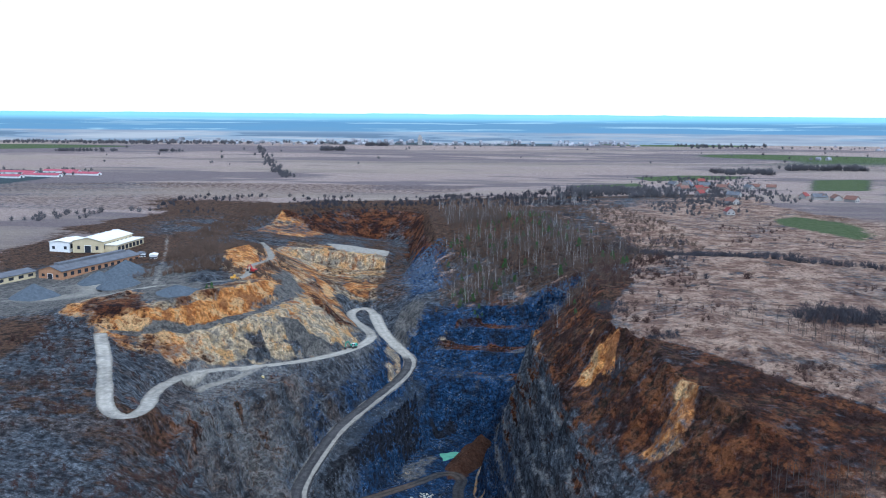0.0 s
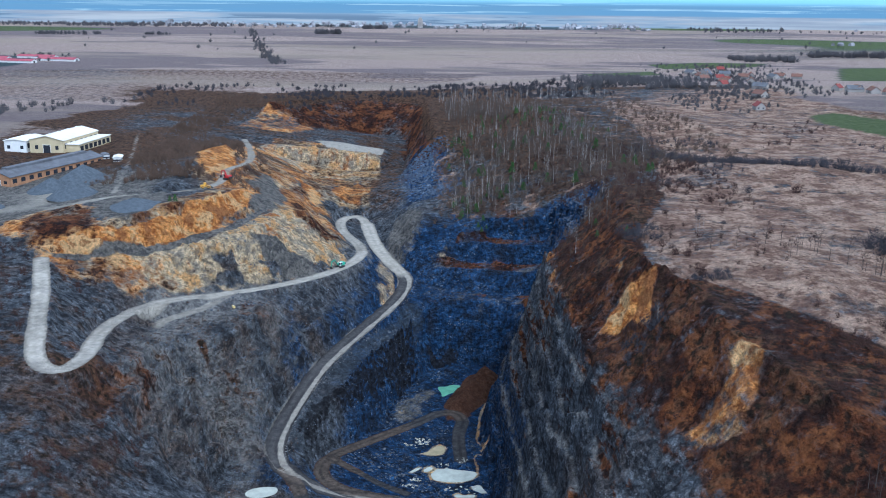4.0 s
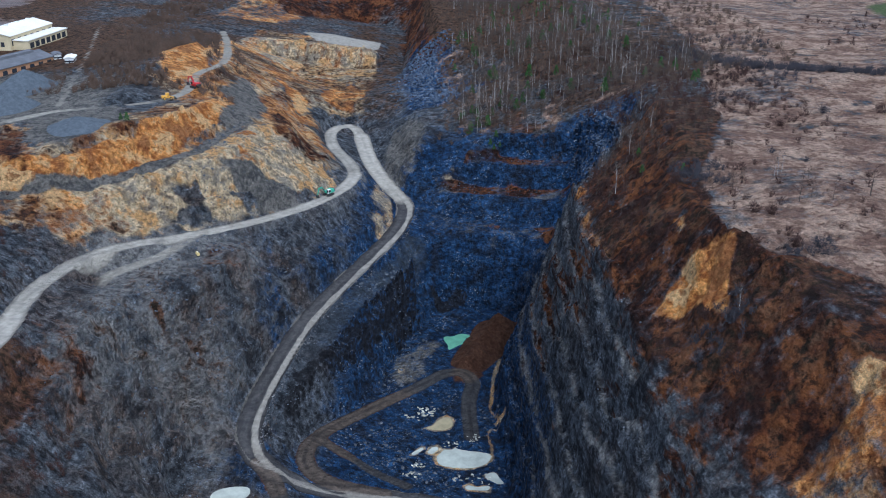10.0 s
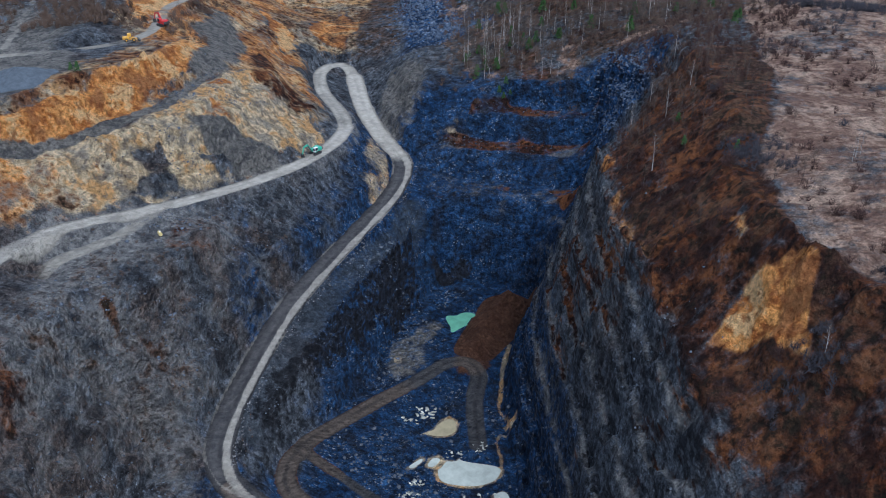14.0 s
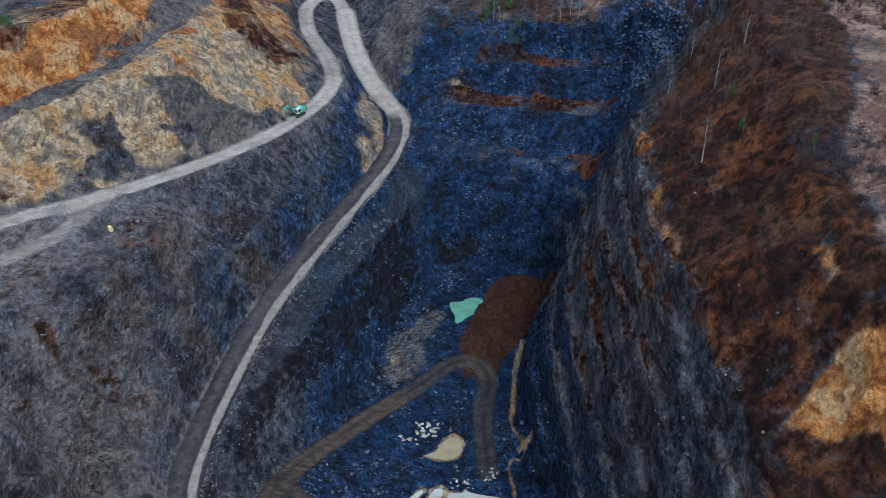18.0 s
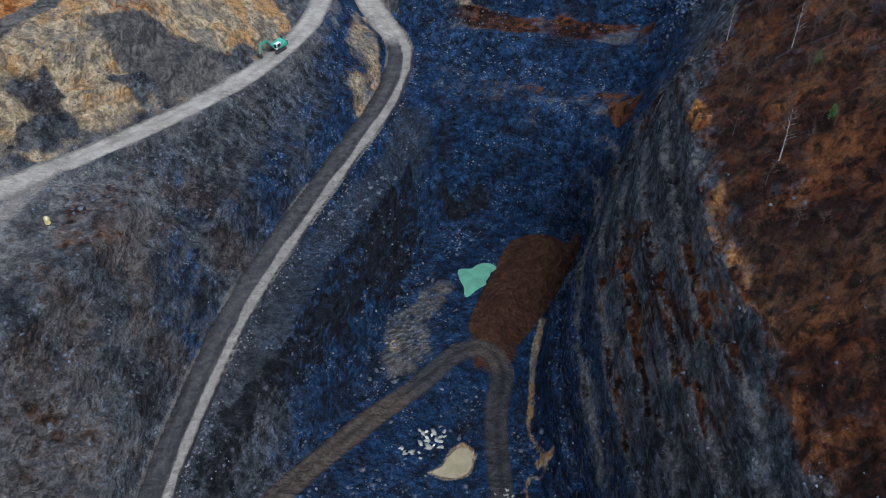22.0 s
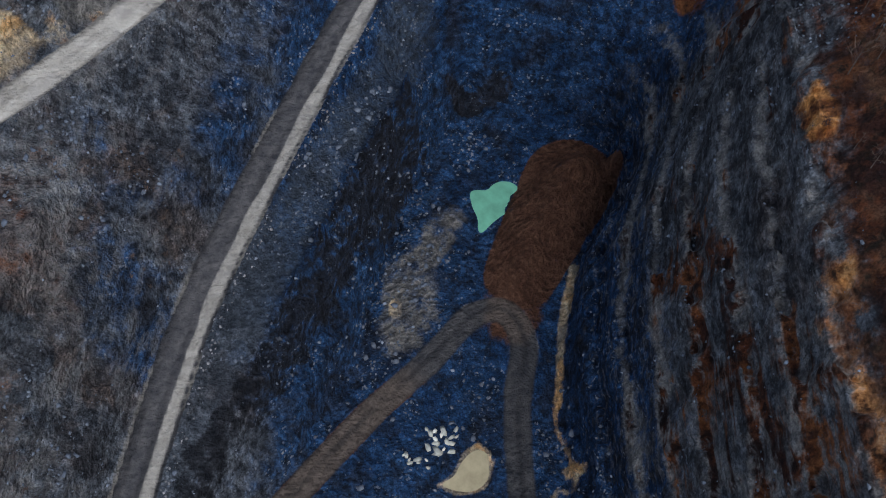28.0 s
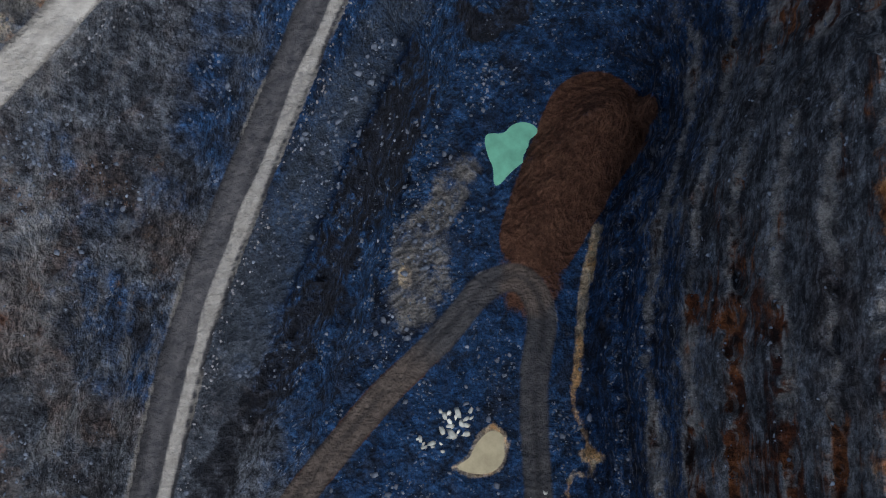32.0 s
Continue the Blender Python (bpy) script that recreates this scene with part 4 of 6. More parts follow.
    # painted shade: along the scarp, then in the hollows at the north face's foot
    deep_shade = band(x, y, [(-14, 58, 0), (-18, 50, 0), (-22, 40, 0), (-26, 31, 0), (-31, 19, 0), (-36, 7, 0), (-42, -4, 0), (-48, -13, 0), (-53, -24, 0), (-57, -38, 0)], 3.4, 3.5) * (0.75 + 0.5 * w3)
    deep_shade = np.maximum(deep_shade, 1.3 * band(x, y, [(-4, 77, 0), (2, 76, 0), (9, 79, 0)], 2.2, 2.0))
    deep_shade = deep_shade * (1 - np.clip(2 * road, 0, 1)) * (1 - np.clip(2 * track, 0, 1))
    beside = off_line(x, y, [(-14, 84, 0), (-20, 66, 0), (-28, 50, 0), (-36, 32, 0), (-44, 12, 0), (-51, -4, 0), (-57, -22, 0), (-61, -42, 0)])[0]
    shelf_of = 1 - smooth(beside + 1.5 * w3, 3.5, 6.5)
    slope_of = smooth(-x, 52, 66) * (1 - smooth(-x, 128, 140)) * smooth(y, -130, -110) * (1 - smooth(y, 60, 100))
    e5 = np.stack([deep_shade, shelf_of * (0.8 + 0.4 * w2), slope_of, zero], -1)
    return [np.clip(v, 0, 1).astype(np.float32) for v in (a, b_, c, e4, e5)]


def sheet(name, xs, zs, covers):
    nx, ny = zs.shape
    me = bpy.data.meshes.new(name)
    me.vertices.add(nx * ny)
    co = np.stack([xs[0], xs[1], zs], -1).reshape(-1, 3).astype(np.float32)
    me.vertices.foreach_set("co", co.ravel())
    i = np.arange(nx * ny).reshape(nx, ny)
    quads = np.stack([i[:-1, :-1], i[1:, :-1], i[1:, 1:], i[:-1, 1:]], -1).reshape(-1, 4)
    n = len(quads)
    me.loops.add(4 * n)
    me.polygons.add(n)
    me.loops.foreach_set("vertex_index", quads.ravel().astype(np.int32))
    me.polygons.foreach_set("loop_start", (4 * np.arange(n)).astype(np.int32))
    me.polygons.foreach_set("use_smooth", np.zeros(n, bool))
    for cname, data in zip(("cover_a", "cover_b", "cover_c", "cover_d", "cover_e"), covers):
        at = me.attributes.new(cname, "FLOAT_COLOR", "POINT")
        at.data.foreach_set("color", data.reshape(-1, 4).ravel())
    me.update()
    return me


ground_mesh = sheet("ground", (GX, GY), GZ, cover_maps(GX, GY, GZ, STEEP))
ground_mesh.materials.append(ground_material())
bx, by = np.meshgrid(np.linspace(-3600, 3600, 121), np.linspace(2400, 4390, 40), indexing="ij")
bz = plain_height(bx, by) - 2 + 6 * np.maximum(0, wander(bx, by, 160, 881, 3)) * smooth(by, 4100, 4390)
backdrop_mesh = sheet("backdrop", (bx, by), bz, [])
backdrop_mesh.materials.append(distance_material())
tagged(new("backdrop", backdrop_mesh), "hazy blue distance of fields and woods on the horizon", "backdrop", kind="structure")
ground = tagged(new("ground", ground_mesh), "dark basalt quarry pit with clay slopes amid brown fields", "ground", kind="structure")


def floors(x, y):
    """Heights of the built ground under things, between its grid lines."""
    iu, iv = np.clip(np.searchsorted(gxs, x) - 1, 0, len(gxs) - 2), np.clip(np.searchsorted(gys, y) - 1, 0, len(gys) - 2)
    fu, fv = (x - gxs[iu]) / (gxs[iu + 1] - gxs[iu]), (y - gys[iv]) / (gys[iv + 1] - gys[iv])
    return ((GZ[iu, iv] * (1 - fu) + GZ[iu + 1, iv] * fu) * (1 - fv) + (GZ[iu, iv + 1] * (1 - fu) + GZ[iu + 1, iv + 1] * fu) * fv)


def floor_at(x, y):
    return float(floors(np.array([x], float), np.array([y], float))[0])

# ---- plants, stones and water ----
def fast_mesh(name, verts, tris, mats, slots=None):
    me = bpy.data.meshes.new(name)
    me.vertices.add(len(verts))
    me.vertices.foreach_set("co", np.asarray(verts, np.float32).ravel())
    n = len(tris)
    me.loops.add(3 * n)
    me.polygons.add(n)
    me.loops.foreach_set("vertex_index", np.asarray(tris, np.int32).ravel())
    me.polygons.foreach_set("loop_start", (3 * np.arange(n)).astype(np.int32))
    for m in mats:
        me.materials.append(m)
    if slots is not None:
        me.polygons.foreach_set("material_index", np.asarray(slots, np.int32))
    me.update()
    return me


class Shape:
    """Triangles gathered with a material slot for each."""

    def __init__(self):
        self.v, self.f, self.s = [], [], []

    def limb(self, p, q, r0, r1, sides, slot):
        p, q = np.asarray(p, float), np.asarray(q, float)
        ax = (q - p) / (np.linalg.norm(q - p) + 1e-9)
        u = np.cross(ax, (0.31, 0.9, 0.2))
        u /= np.linalg.norm(u) + 1e-9
        w = np.cross(ax, u)
        n = len(self.v)
        for c, r in ((p, r0), (q, r1)):
            for k in range(sides):
                a = 2 * math.pi * k / sides
                self.v.append(c + r * (math.cos(a) * u + math.sin(a) * w))
        for k in range(sides):
            j = (k + 1) % sides
            self.f += [(n + k, n + j, n + sides + j), (n + k, n + sides + j, n + sides + k)]
            self.s += [slot, slot]

    def sliver(self, p, q, width, slot, rnd):
        p, q = np.asarray(p, float), np.asarray(q, float)
        side = np.cross(q - p, rnd.randn(3))
        side *= width / (np.linalg.norm(side) + 1e-9)
        n = len(self.v)
        self.v += [p - side, p + side, q]
        self.f.append((n, n + 1, n + 2))
        self.s.append(slot)

    def arrays(self):
        return np.array(self.v), np.array(self.f), np.array(self.s)


def bare_tree(seed, tall, wide, trunk, limbs, twigs, thin):
    """A leafless tree: (trunk, crown), each a Shape."""
    rnd = np.random.RandomState(seed)
    stem, crown = Shape(), Shape()
    bend = rnd.randn(2) * 0.03 * tall
    at = lambda s: np.array([bend[0] * s * s, bend[1] * s * s, tall * s])
    for a, b_ in ((-0.04, 0.2), (0.2, 0.45), (0.45, 0.72), (0.72, 1.0)):
        stem.limb(at(a), at(b_), trunk * (1.05 - a), trunk * max(1.05 - b_, 0.12), 5, 0)
    tips = []
    for k in range(limbs):
        s = 0.28 + 0.68 * (k + rnd.rand()) / limbs
        turn, reach = rnd.rand() * 6.28, wide * (1.15 - s) * (0.7 + 0.5 * rnd.rand())
        p = at(s)
        q = p + np.array([math.cos(turn) * reach, math.sin(turn) * reach, reach * (0.7 + 0.6 * rnd.rand())])
        crown.limb(p, q, trunk * 0.34 * (1.15 - s), 0.02, 3, 0)
        tips.append((p, q))
    for k in range(twigs):
        p, q = tips[k % len(tips)]
        s = 0.25 + 0.75 * rnd.rand()
        o = p + (q - p) * s
        way = (q - p) / np.linalg.norm(q - p) * 0.5 + rnd.randn(3) * 0.55 + (0, 0, 0.25)
        crown.sliver(o, o + way * wide * (0.28 + 0.3 * rnd.rand()), thin, 1, rnd)
    return stem, crown


def bare_bush(seed, tall, wide, stems, thin):
    rnd = np.random.RandomState(seed)
    b_ = Shape()
    for k in range(stems):
        turn, lean = rnd.rand() * 6.28, rnd.rand() ** 0.6
        foot = rnd.randn(3) * wide * 0.18
        foot[2] = -0.1
        tip = np.array([math.cos(turn) * lean * wide, math.sin(turn) * lean * wide, tall * (1.05 - 0.55 * lean * lean) * (0.7 + 0.4 * rnd.rand())])
        mid = foot + (tip - foot) * 0.5 + rnd.randn(3) * 0.12 * wide
        b_.sliver(foot, mid, thin * 1.4, 0, rnd)
        for _ in range(2):
            b_.sliver(mid, tip + rnd.randn(3) * 0.22 * wide, thin, 0, rnd)
    return b_


def green_tree(seed, tall, wide, clumps, size):
    rnd = np.random.RandomState(seed)
    stem, crown = Shape(), Shape()
    stem.limb((0, 0, -0.3), (0, 0, tall * 0.9), 0.02 * tall, 0.03, 5, 0)
    for k in range(clumps):
        s = 0.12 + 0.88 * rnd.rand()
        turn, reach = rnd.rand() * 6.28, wide * (1.03 - s) * (0.35 + 0.65 * rnd.rand())
        o = np.array([math.cos(turn) * reach, math.sin(turn) * reach, tall * s])
        for _ in range(2):
            crown.sliver(o + rnd.randn(3) * 0.2, o + np.array([math.cos(turn), math.sin(turn), -0.25]) * size + rnd.randn(3) * 0.35 * size, size * 0.36, 0, rnd)
    return stem, crown


def stone_shape(seed):
    """A broken block: the twenty faces of an icosahedron, squeezed and chipped."""
    rnd = np.random.RandomState(seed)
    g = (1 + 5**0.5) / 2
    v = np.array([(-1, g, 0), (1, g, 0), (-1, -g, 0), (1, -g, 0), (0, -1, g), (0, 1, g), (0, -1, -g), (0, 1, -g), (g, 0, -1), (g, 0, 1), (-g, 0, -1), (-g, 0, 1)]) / 1.9
    f = np.array([(0, 11, 5), (0, 5, 1), (0, 1, 7), (0, 7, 10), (0, 10, 11), (1, 5, 9), (5, 11, 4), (11, 10, 2), (10, 7, 6), (7, 1, 8),
                  (3, 9, 4), (3, 4, 2), (3, 2, 6), (3, 6, 8), (3, 8, 9), (4, 9, 5), (2, 4, 11), (6, 2, 10), (8, 6, 7), (9, 8, 1)])
    v = v * (1 + 0.32 * rnd.randn(12, 1)) * (1.0, 0.75, 0.62)
    return v, f, np.zeros(20, int)


def scattered(name, shapes, spots, mats, label, category):
    """ONE object of many alike pieces; spots: rows of x, y, scale. Stands on the ground."""
    rnd = np.random.RandomState(len(spots))
    z = floors(spots[:, 0], spots[:, 1])
    allv, allf, alls, base = [], [], [], 0
    pick = rnd.randint(len(shapes), size=len(spots))
    for k, (v, f, s) in enumerate(shapes):
        m = np.where(pick == k)[0]
        if not len(m):
            continue
        turn = rnd.rand(len(m)) * 6.28
        c, sn = np.cos(turn)[:, None], np.sin(turn)[:, None]
        sc = spots[m, 2][:, None]
        vx = (v[None, :, 0] * c - v[None, :, 1] * sn) * sc + spots[m, 0][:, None]
        vy = (v[None, :, 0] * sn + v[None, :, 1] * c) * sc + spots[m, 1][:, None]
        vz = v[None, :, 2] * sc * (0.85 + 0.3 * rnd.rand(len(m)))[:, None] + z[m][:, None]
        allv.append(np.stack([vx, vy, vz], -1).reshape(-1, 3))
        allf.append((f[None] + (np.arange(len(m)) * len(v))[:, None, None] + base).reshape(-1, 3))
        alls.append(np.tile(s, len(m)))
        base += len(v) * len(m)
    me = fast_mesh(name, np.concatenate(allv), np.concatenate(allf), mats, np.concatenate(alls))
    return tagged(new(name, me), label, category, kind="stuff")


def joined(*shapes):
    v, f, s, n = [], [], [], 0
    for sh in shapes:
        a, b_, c = sh.arrays()
        v.append(a), f.append(b_ + n), s.append(c)
        n += len(a)
    return np.concatenate(v), np.concatenate(f), np.concatenate(s)


def in_area(seed, count, x0, x1, y0, y1, keep=None, lo=0.7, hi=1.3):
    """Random spots in a rectangle, thinned by keep(x, y, z) from 0 to 1."""
    rnd = np.random.RandomState(seed)
    n = count * 5
    x, y = x0 + (x1 - x0) * rnd.rand(n), y0 + (y1 - y0) * rnd.rand(n)
    if keep is not None:
        ok = rnd.rand(n) < keep(x, y, floors(x, y))
        x, y = x[ok], y[ok]
    x, y = x[:count], y[:count]
    return np.stack([x, y, lo + (hi - lo) * rnd.rand(len(x))], -1)


def along(seed, line, count, wide, lo=0.7, hi=1.3):
    rnd = np.random.RandomState(seed)
    p = np.array(line, float)
    u = rnd.rand(count) * (len(p) - 1)
    i = np.minimum(u.astype(int), len(p) - 2)
    q = p[i] + (p[i + 1] - p[i]) * (u - i)[:, None]
    return np.stack([q[:, 0] + rnd.randn(count) * wide, q[:, 1] + rnd.randn(count) * wide, lo + (hi - lo) * rnd.rand(count)], -1)


def off_roads(x, y, clear=5.0):
    d = np.full(np.shape(x), 1e9)
    for line, half, _ in ROADS:
        d = np.minimum(d, off_line(x, y, line)[0] - half)
    return d > clear - 3.5


def bark_material(name, pale_c, dark_c, at):
    m, t, b = nodes_of(name, 0.85)
    k = grain(t, 3.0, 4.0, stretch=(1, 1, 2.5))
    t.links.new(mixed(t, ramp2(t, k, at, at + 0.15), pale_c, dark_c), b.inputs["Base Color"])
    return m


BIRCH = bark_material("birch_bark", (0.44, 0.42, 0.40), (0.12, 0.10, 0.09), 0.6)
TWIG = plain("birch_twigs", (0.098, 0.08, 0.07), 0.9, 0.25, 0.3)
BARK = plain("dark_bark", (0.085, 0.068, 0.058), 0.9, 0.3, 0.5)
BRUSH = plain("brown_brush", (0.11, 0.075, 0.056), 0.9, 0.35, 0.08)
PLUM = plain("plum_brush", (0.058, 0.031, 0.026), 0.9, 0.35, 0.08)
NEEDLE = plain("green_needles", (0.05, 0.11, 0.03), 0.85, 0.4, 0.15)
DARK_WOOD = plain("dark_wood_brush", (0.055, 0.052, 0.062), 0.9, 0.3, 0.05)


WINTER_WOOD = plain("grey_winter_wood", (0.10, 0.096, 0.104), 0.9, 0.3, 0.02)


def stone_material(name, lo, hi, shine=2.1):
    m, t, b = nodes_of(name, 0.85)
    t.links.new(mixed(t, grain(t, 0.22), lo, hi), b.inputs["Base Color"])
    c = mixed(t, grain(t, 0.9, 5.0), lo, hi)
    geo = t.nodes.new("ShaderNodeNewGeometry")
    t.links.new(mixed(t, ramp2(t, geo.outputs["Random Per Island"], 0.7, 1.0), c, tuple(min(1, shine * v) for v in hi)), b.inputs["Base Color"])
    return m


STONE = stone_material("broken_basalt", (0.05, 0.06, 0.08), (0.125, 0.145, 0.175), 1.6)

# leafless woods, thinned where roads run
birch_far = [joined(*bare_tree(200 + k, 10.5, 2.4, 0.11, 6, 34, 0.045)) for k in range(4)]
dark_far = [joined(*bare_tree(220 + k, 8.5, 3.0, 0.12, 7, 44, 0.05)) for k in range(4)]
clump_far = [bare_bush(260 + k, 5.0, 3.0, 36, 0.17).arrays() for k in range(4)]
hill_far = [joined(*bare_tree(225 + k, 8.5, 3.0, 0.12, 9, 84, 0.06)) for k in range(4)]
bush_far = [bare_bush(240 + k, 2.4, 1.7, 26, 0.05).arrays() for k in range(4)]


def on_hill(x, y, z):
    w = wander(x, y, 45, 303, 2)
    edge = smooth(x, -4, 14) * (1 - smooth(x + 0.25 * (y - 200), 118, 150)) * smooth(y, 138, 160) * (1 - smooth(y, 470, 520))
    return edge * (0.45 + 0.5 * w) * (z > 66)


scattered("hill_wood", hill_far, in_area(29, 1300, -5, 190, 135, 520, on_hill, 0.5, 1.05), [BARK, TWIG],
          "thin wood of leafless brown trees on the quarry hill", "trees")
scattered("birch_wood", birch_far, in_area(31, 340, -5, 190, 135, 520, on_hill, 0.65, 1.25), [BIRCH, TWIG],
          "thin wood of leafless white birches on the quarry hill", "trees")
scattered("hill_brush", bush_far, in_area(32, 2400, -5, 190, 125, 520, lambda x, y, z: np.maximum(on_hill(x, y, z), 0.12 * (z > 60)), 0.7, 1.7), [BRUSH],
          "brown leafless undergrowth below the birches", "bushes")

pine_far = [joined(*green_tree(280 + k, 6, 1.9, 40, 0.9)) for k in range(3)]
scattered("hill_pines", pine_far, in_area(30, 260, 0, 170, 150, 420, lambda x, y, z: on_hill(x, y, z) * smooth(wander(x, y, 60, 309, 2), -0.15, 0.3), 0.45, 1.0), [NEEDLE],
          "young green pines between the bare birches", "trees")


def bare_earth(x, y):
    return np.maximum.reduce([patch(x, y, o) for o in (*UPPER_CLAY, SPOIL, FAN, ORANGE)])


def east_bank(x, y, z):
    b_ = smooth(x, 50, 56) * (z > 80) * (1 - smooth(z, 108, 111)) * (0.4 + 0.6 * wander(x, y, 20, 311, 2))
    bare = np.maximum.reduce([patch(x, y, o) for o in (*BANK_CLAY, SLUMP)])
    return b_ * (1 - bare) + 0.05 * (x > 76) * smooth(wander(x, y, 30, 313, 2), 0.0, 0.4) + 0.6 * (z > 84) * smooth(y, -10, 30) * (1 - smooth(x - 0.19 * y, 90, 108))


scattered("bank_brush", bush_far, in_area(33, 2200, 46, 150, -190, 230, east_bank, 0.4, 1.15), [PLUM],
          "reddish leafless brush on the bank above the rock face", "bushes")
scattered("bank_trees", dark_far, in_area(34, 620, 52, 150, -30, 230, lambda x, y, z: (z > 84) * (0.15 + 0.85 * smooth(y, -10, 40)) * (1 - smooth(x - 0.19 * y, 88, 104)), 0.4, 0.9), [BARK, BRUSH],
          "young leafless trees on the bank above the rock face", "trees")
scattered("plateau_wood", dark_far, in_area(35, 900, 96, 240, -230, -70, lambda x, y, z: smooth(wander(x, y, 60, 317, 2) + (x - 120) / 160, -0.05, 0.35), 0.6, 1.15), [BARK, PLUM],
          "open young wood of leafless trees on the plateau", "trees")
scattered("plateau_brush", bush_far, in_area(36, 260, 80, 330, -150, 330, lambda x, y, z: (z > 98) * smooth(wander(x, y, 60, 321, 3), 0.3, 0.5), 0.5, 1.4), [PLUM],
          "low reddish brush scattered over the grass plateau", "bushes")
scattered("pasture_brush", bush_far, in_area(56, 420, 110, 300, 20, 420, lambda x, y, z: (z > 98) * smooth(wander(x, y, 55, 323, 3), 0.32, 0.5), 0.6, 1.6), [DARK_WOOD],
          "dark leafless brush in patches over the pasture", "bushes")
scattered("dark_hedge", bush_far, np.concatenate([along(37, [(128, 205), (152, 152), (172, 118), (208, 104), (262, 86), (330, 60)], 430, 4.5, 0.9, 1.7)]), [DARK_WOOD],
          "dark leafless hedge running across the pasture", "hedge")
scattered("dark_thicket", bush_far, np.concatenate([in_area(52, 150, 160, 210, -82, -44, lambda x, y, z: np.exp(-(((x - 184) / 17) ** 2 + ((y + 62) / 12) ** 2)), 1.1, 2.3), in_area(53, 60, 74, 90, -46, -26, None, 0.6, 1.2),
          in_area(54, 45, 84, 98, -112, -100, None, 0.4, 0.9), in_area(55, 50, 62, 74, -126, -112, None, 0.5, 1.1)]), [DARK_WOOD],
          "dense dark leafless thicket on the plateau", "bushes")
scattered("yard_wood", dark_far, in_area(38, 420, -232, -112, 140, 560, lambda x, y, z: off_roads(x, y) * (z > 84) * (1 - bare_earth(x, y)) * (0.55 + 0.5 * wander(x, y, 50, 331, 2)) * (1 - 0.9 * smooth(-x, 205, 215) * (y < 330)), 0.35, 0.75), [BARK, BRUSH],
          "grey leafless scrub wood beside the quarry yard", "trees")
scattered("yard_brush", bush_far, in_area(39, 1500, -235, -105, 130, 620, lambda x, y, z: off_roads(x, y, 4.5) * (z > 80) * (1 - bare_earth(x, y)) * (0.6 + 0.5 * wander(x, y, 40, 333, 2)) * (1 - 0.9 * smooth(-x, 205, 215) * (y < 330)), 0.7, 1.6), [BRUSH],
          "brown leafless brush beside the quarry yard", "bushes")
scattered("rim_wood", clump_far, in_area(40, 520, -330, 180, 540, 730, lambda x, y, z: (z > 80) * (0.3 + 0.9 * wander(x, y, 70, 337, 2)), 0.5, 1.15), [DARK_WOOD],
          "belt of dark leafless trees behind the quarry", "trees")
scattered("west_brush", bush_far, in_area(41, 700, -215, -95, -200, 5, lambda x, y, z: off_roads(x, y, 4.5) * (0.35 + 0.6 * wander(x, y, 26, 341, 2)) * (smooth(-x, 140, 160) + (y < -105)), 0.5, 1.2), [PLUM],
          "reddish leafless brush on the western rim", "bushes")
scattered("west_slope_brush", bush_far, in_area(42, 420, -120, -58, -95, 60, lambda x, y, z: off_roads(x, y, 4.5) * smooth(wander(x, y, 24, 343, 2), 0.0, 0.4), 0.2, 0.55), [BRUSH],
          "dry low brush on the western rock slope", "bushes")
scattered("village_trees", clump_far, np.concatenate([in_area(43, 560, 260, 520, 480, 1080, lambda x, y, z: np.exp(-(((x - 300 - 0.2 * (y - 480)) / 60) ** 2)), 0.5, 1.1), in_area(84, 90, 215, 300, 395, 560, None, 0.4, 0.8)]), [WINTER_WOOD],
          "dark leafless trees among the village houses", "trees")
scattered("plain_wood", clump_far, np.concatenate([in_area(85, 230, 140, 285, 610, 775, lambda x, y, z: smooth(wander(x, y, 70, 361, 2) + 0.5, 0.1, 0.5), 1.0, 1.8), in_area(86, 70, 480, 590, 1150, 1215, None, 1.4, 2.2), in_area(87, 90, 650, 800, 1270, 1330, None, 1.4, 2.4)]), [WINTER_WOOD],
          "dark compact woods in the plain beyond the quarry", "trees")
scattered("birch_row", birch_far, in_area(88, 110, -5, 160, 520, 590, None, 0.8, 1.2), [BIRCH, TWIG], "row of pale birches at the edge of the fields", "trees")
scattered("field_trees", clump_far, np.concatenate([along(44, [(-514, 2135), (-392, 1594), (-291, 1170), (-250, 1012)], 100, 5, 0.9, 1.7), in_area(46, 40, -315, -255, 1915, 1955, None, 1.8, 2.8), in_area(47, 30, -225, -160, 2220, 2255, None, 1.8, 2.8),
          in_area(89, 44, -945, -800, 1790, 1830, None, 1.3, 2.0), in_area(90, 22, -705, -640, 1815, 1835, None, 1.2, 1.8), in_area(91, 70, -780, -600, 1000, 1150, None, 0.7, 1.3), along(48, [(-430, 450), (-380, 500), (-340, 590)], 26, 14, 0.9, 1.5),
          in_area(50, 90, -2200, 2200, 1300, 2400, None, 0.8, 1.6)]), [WINTER_WOOD],
          "rows and clumps of dark leafless trees in the fields", "trees")
scattered("yard_thicket", clump_far, in_area(92, 330, -235, -135, 130, 470, lambda x, y, z: off_roads(x, y, 5.5) * (z > 80) * (1 - bare_earth(x, y)) * (0.4 + 0.8 * wander(x, y, 40, 363, 2)) * (1 - 0.95 * smooth(-x, 200, 210) * (y < 330)), 0.45, 0.95), [BRUSH],
          "dense grey-brown thicket beside the quarry yard", "bushes")
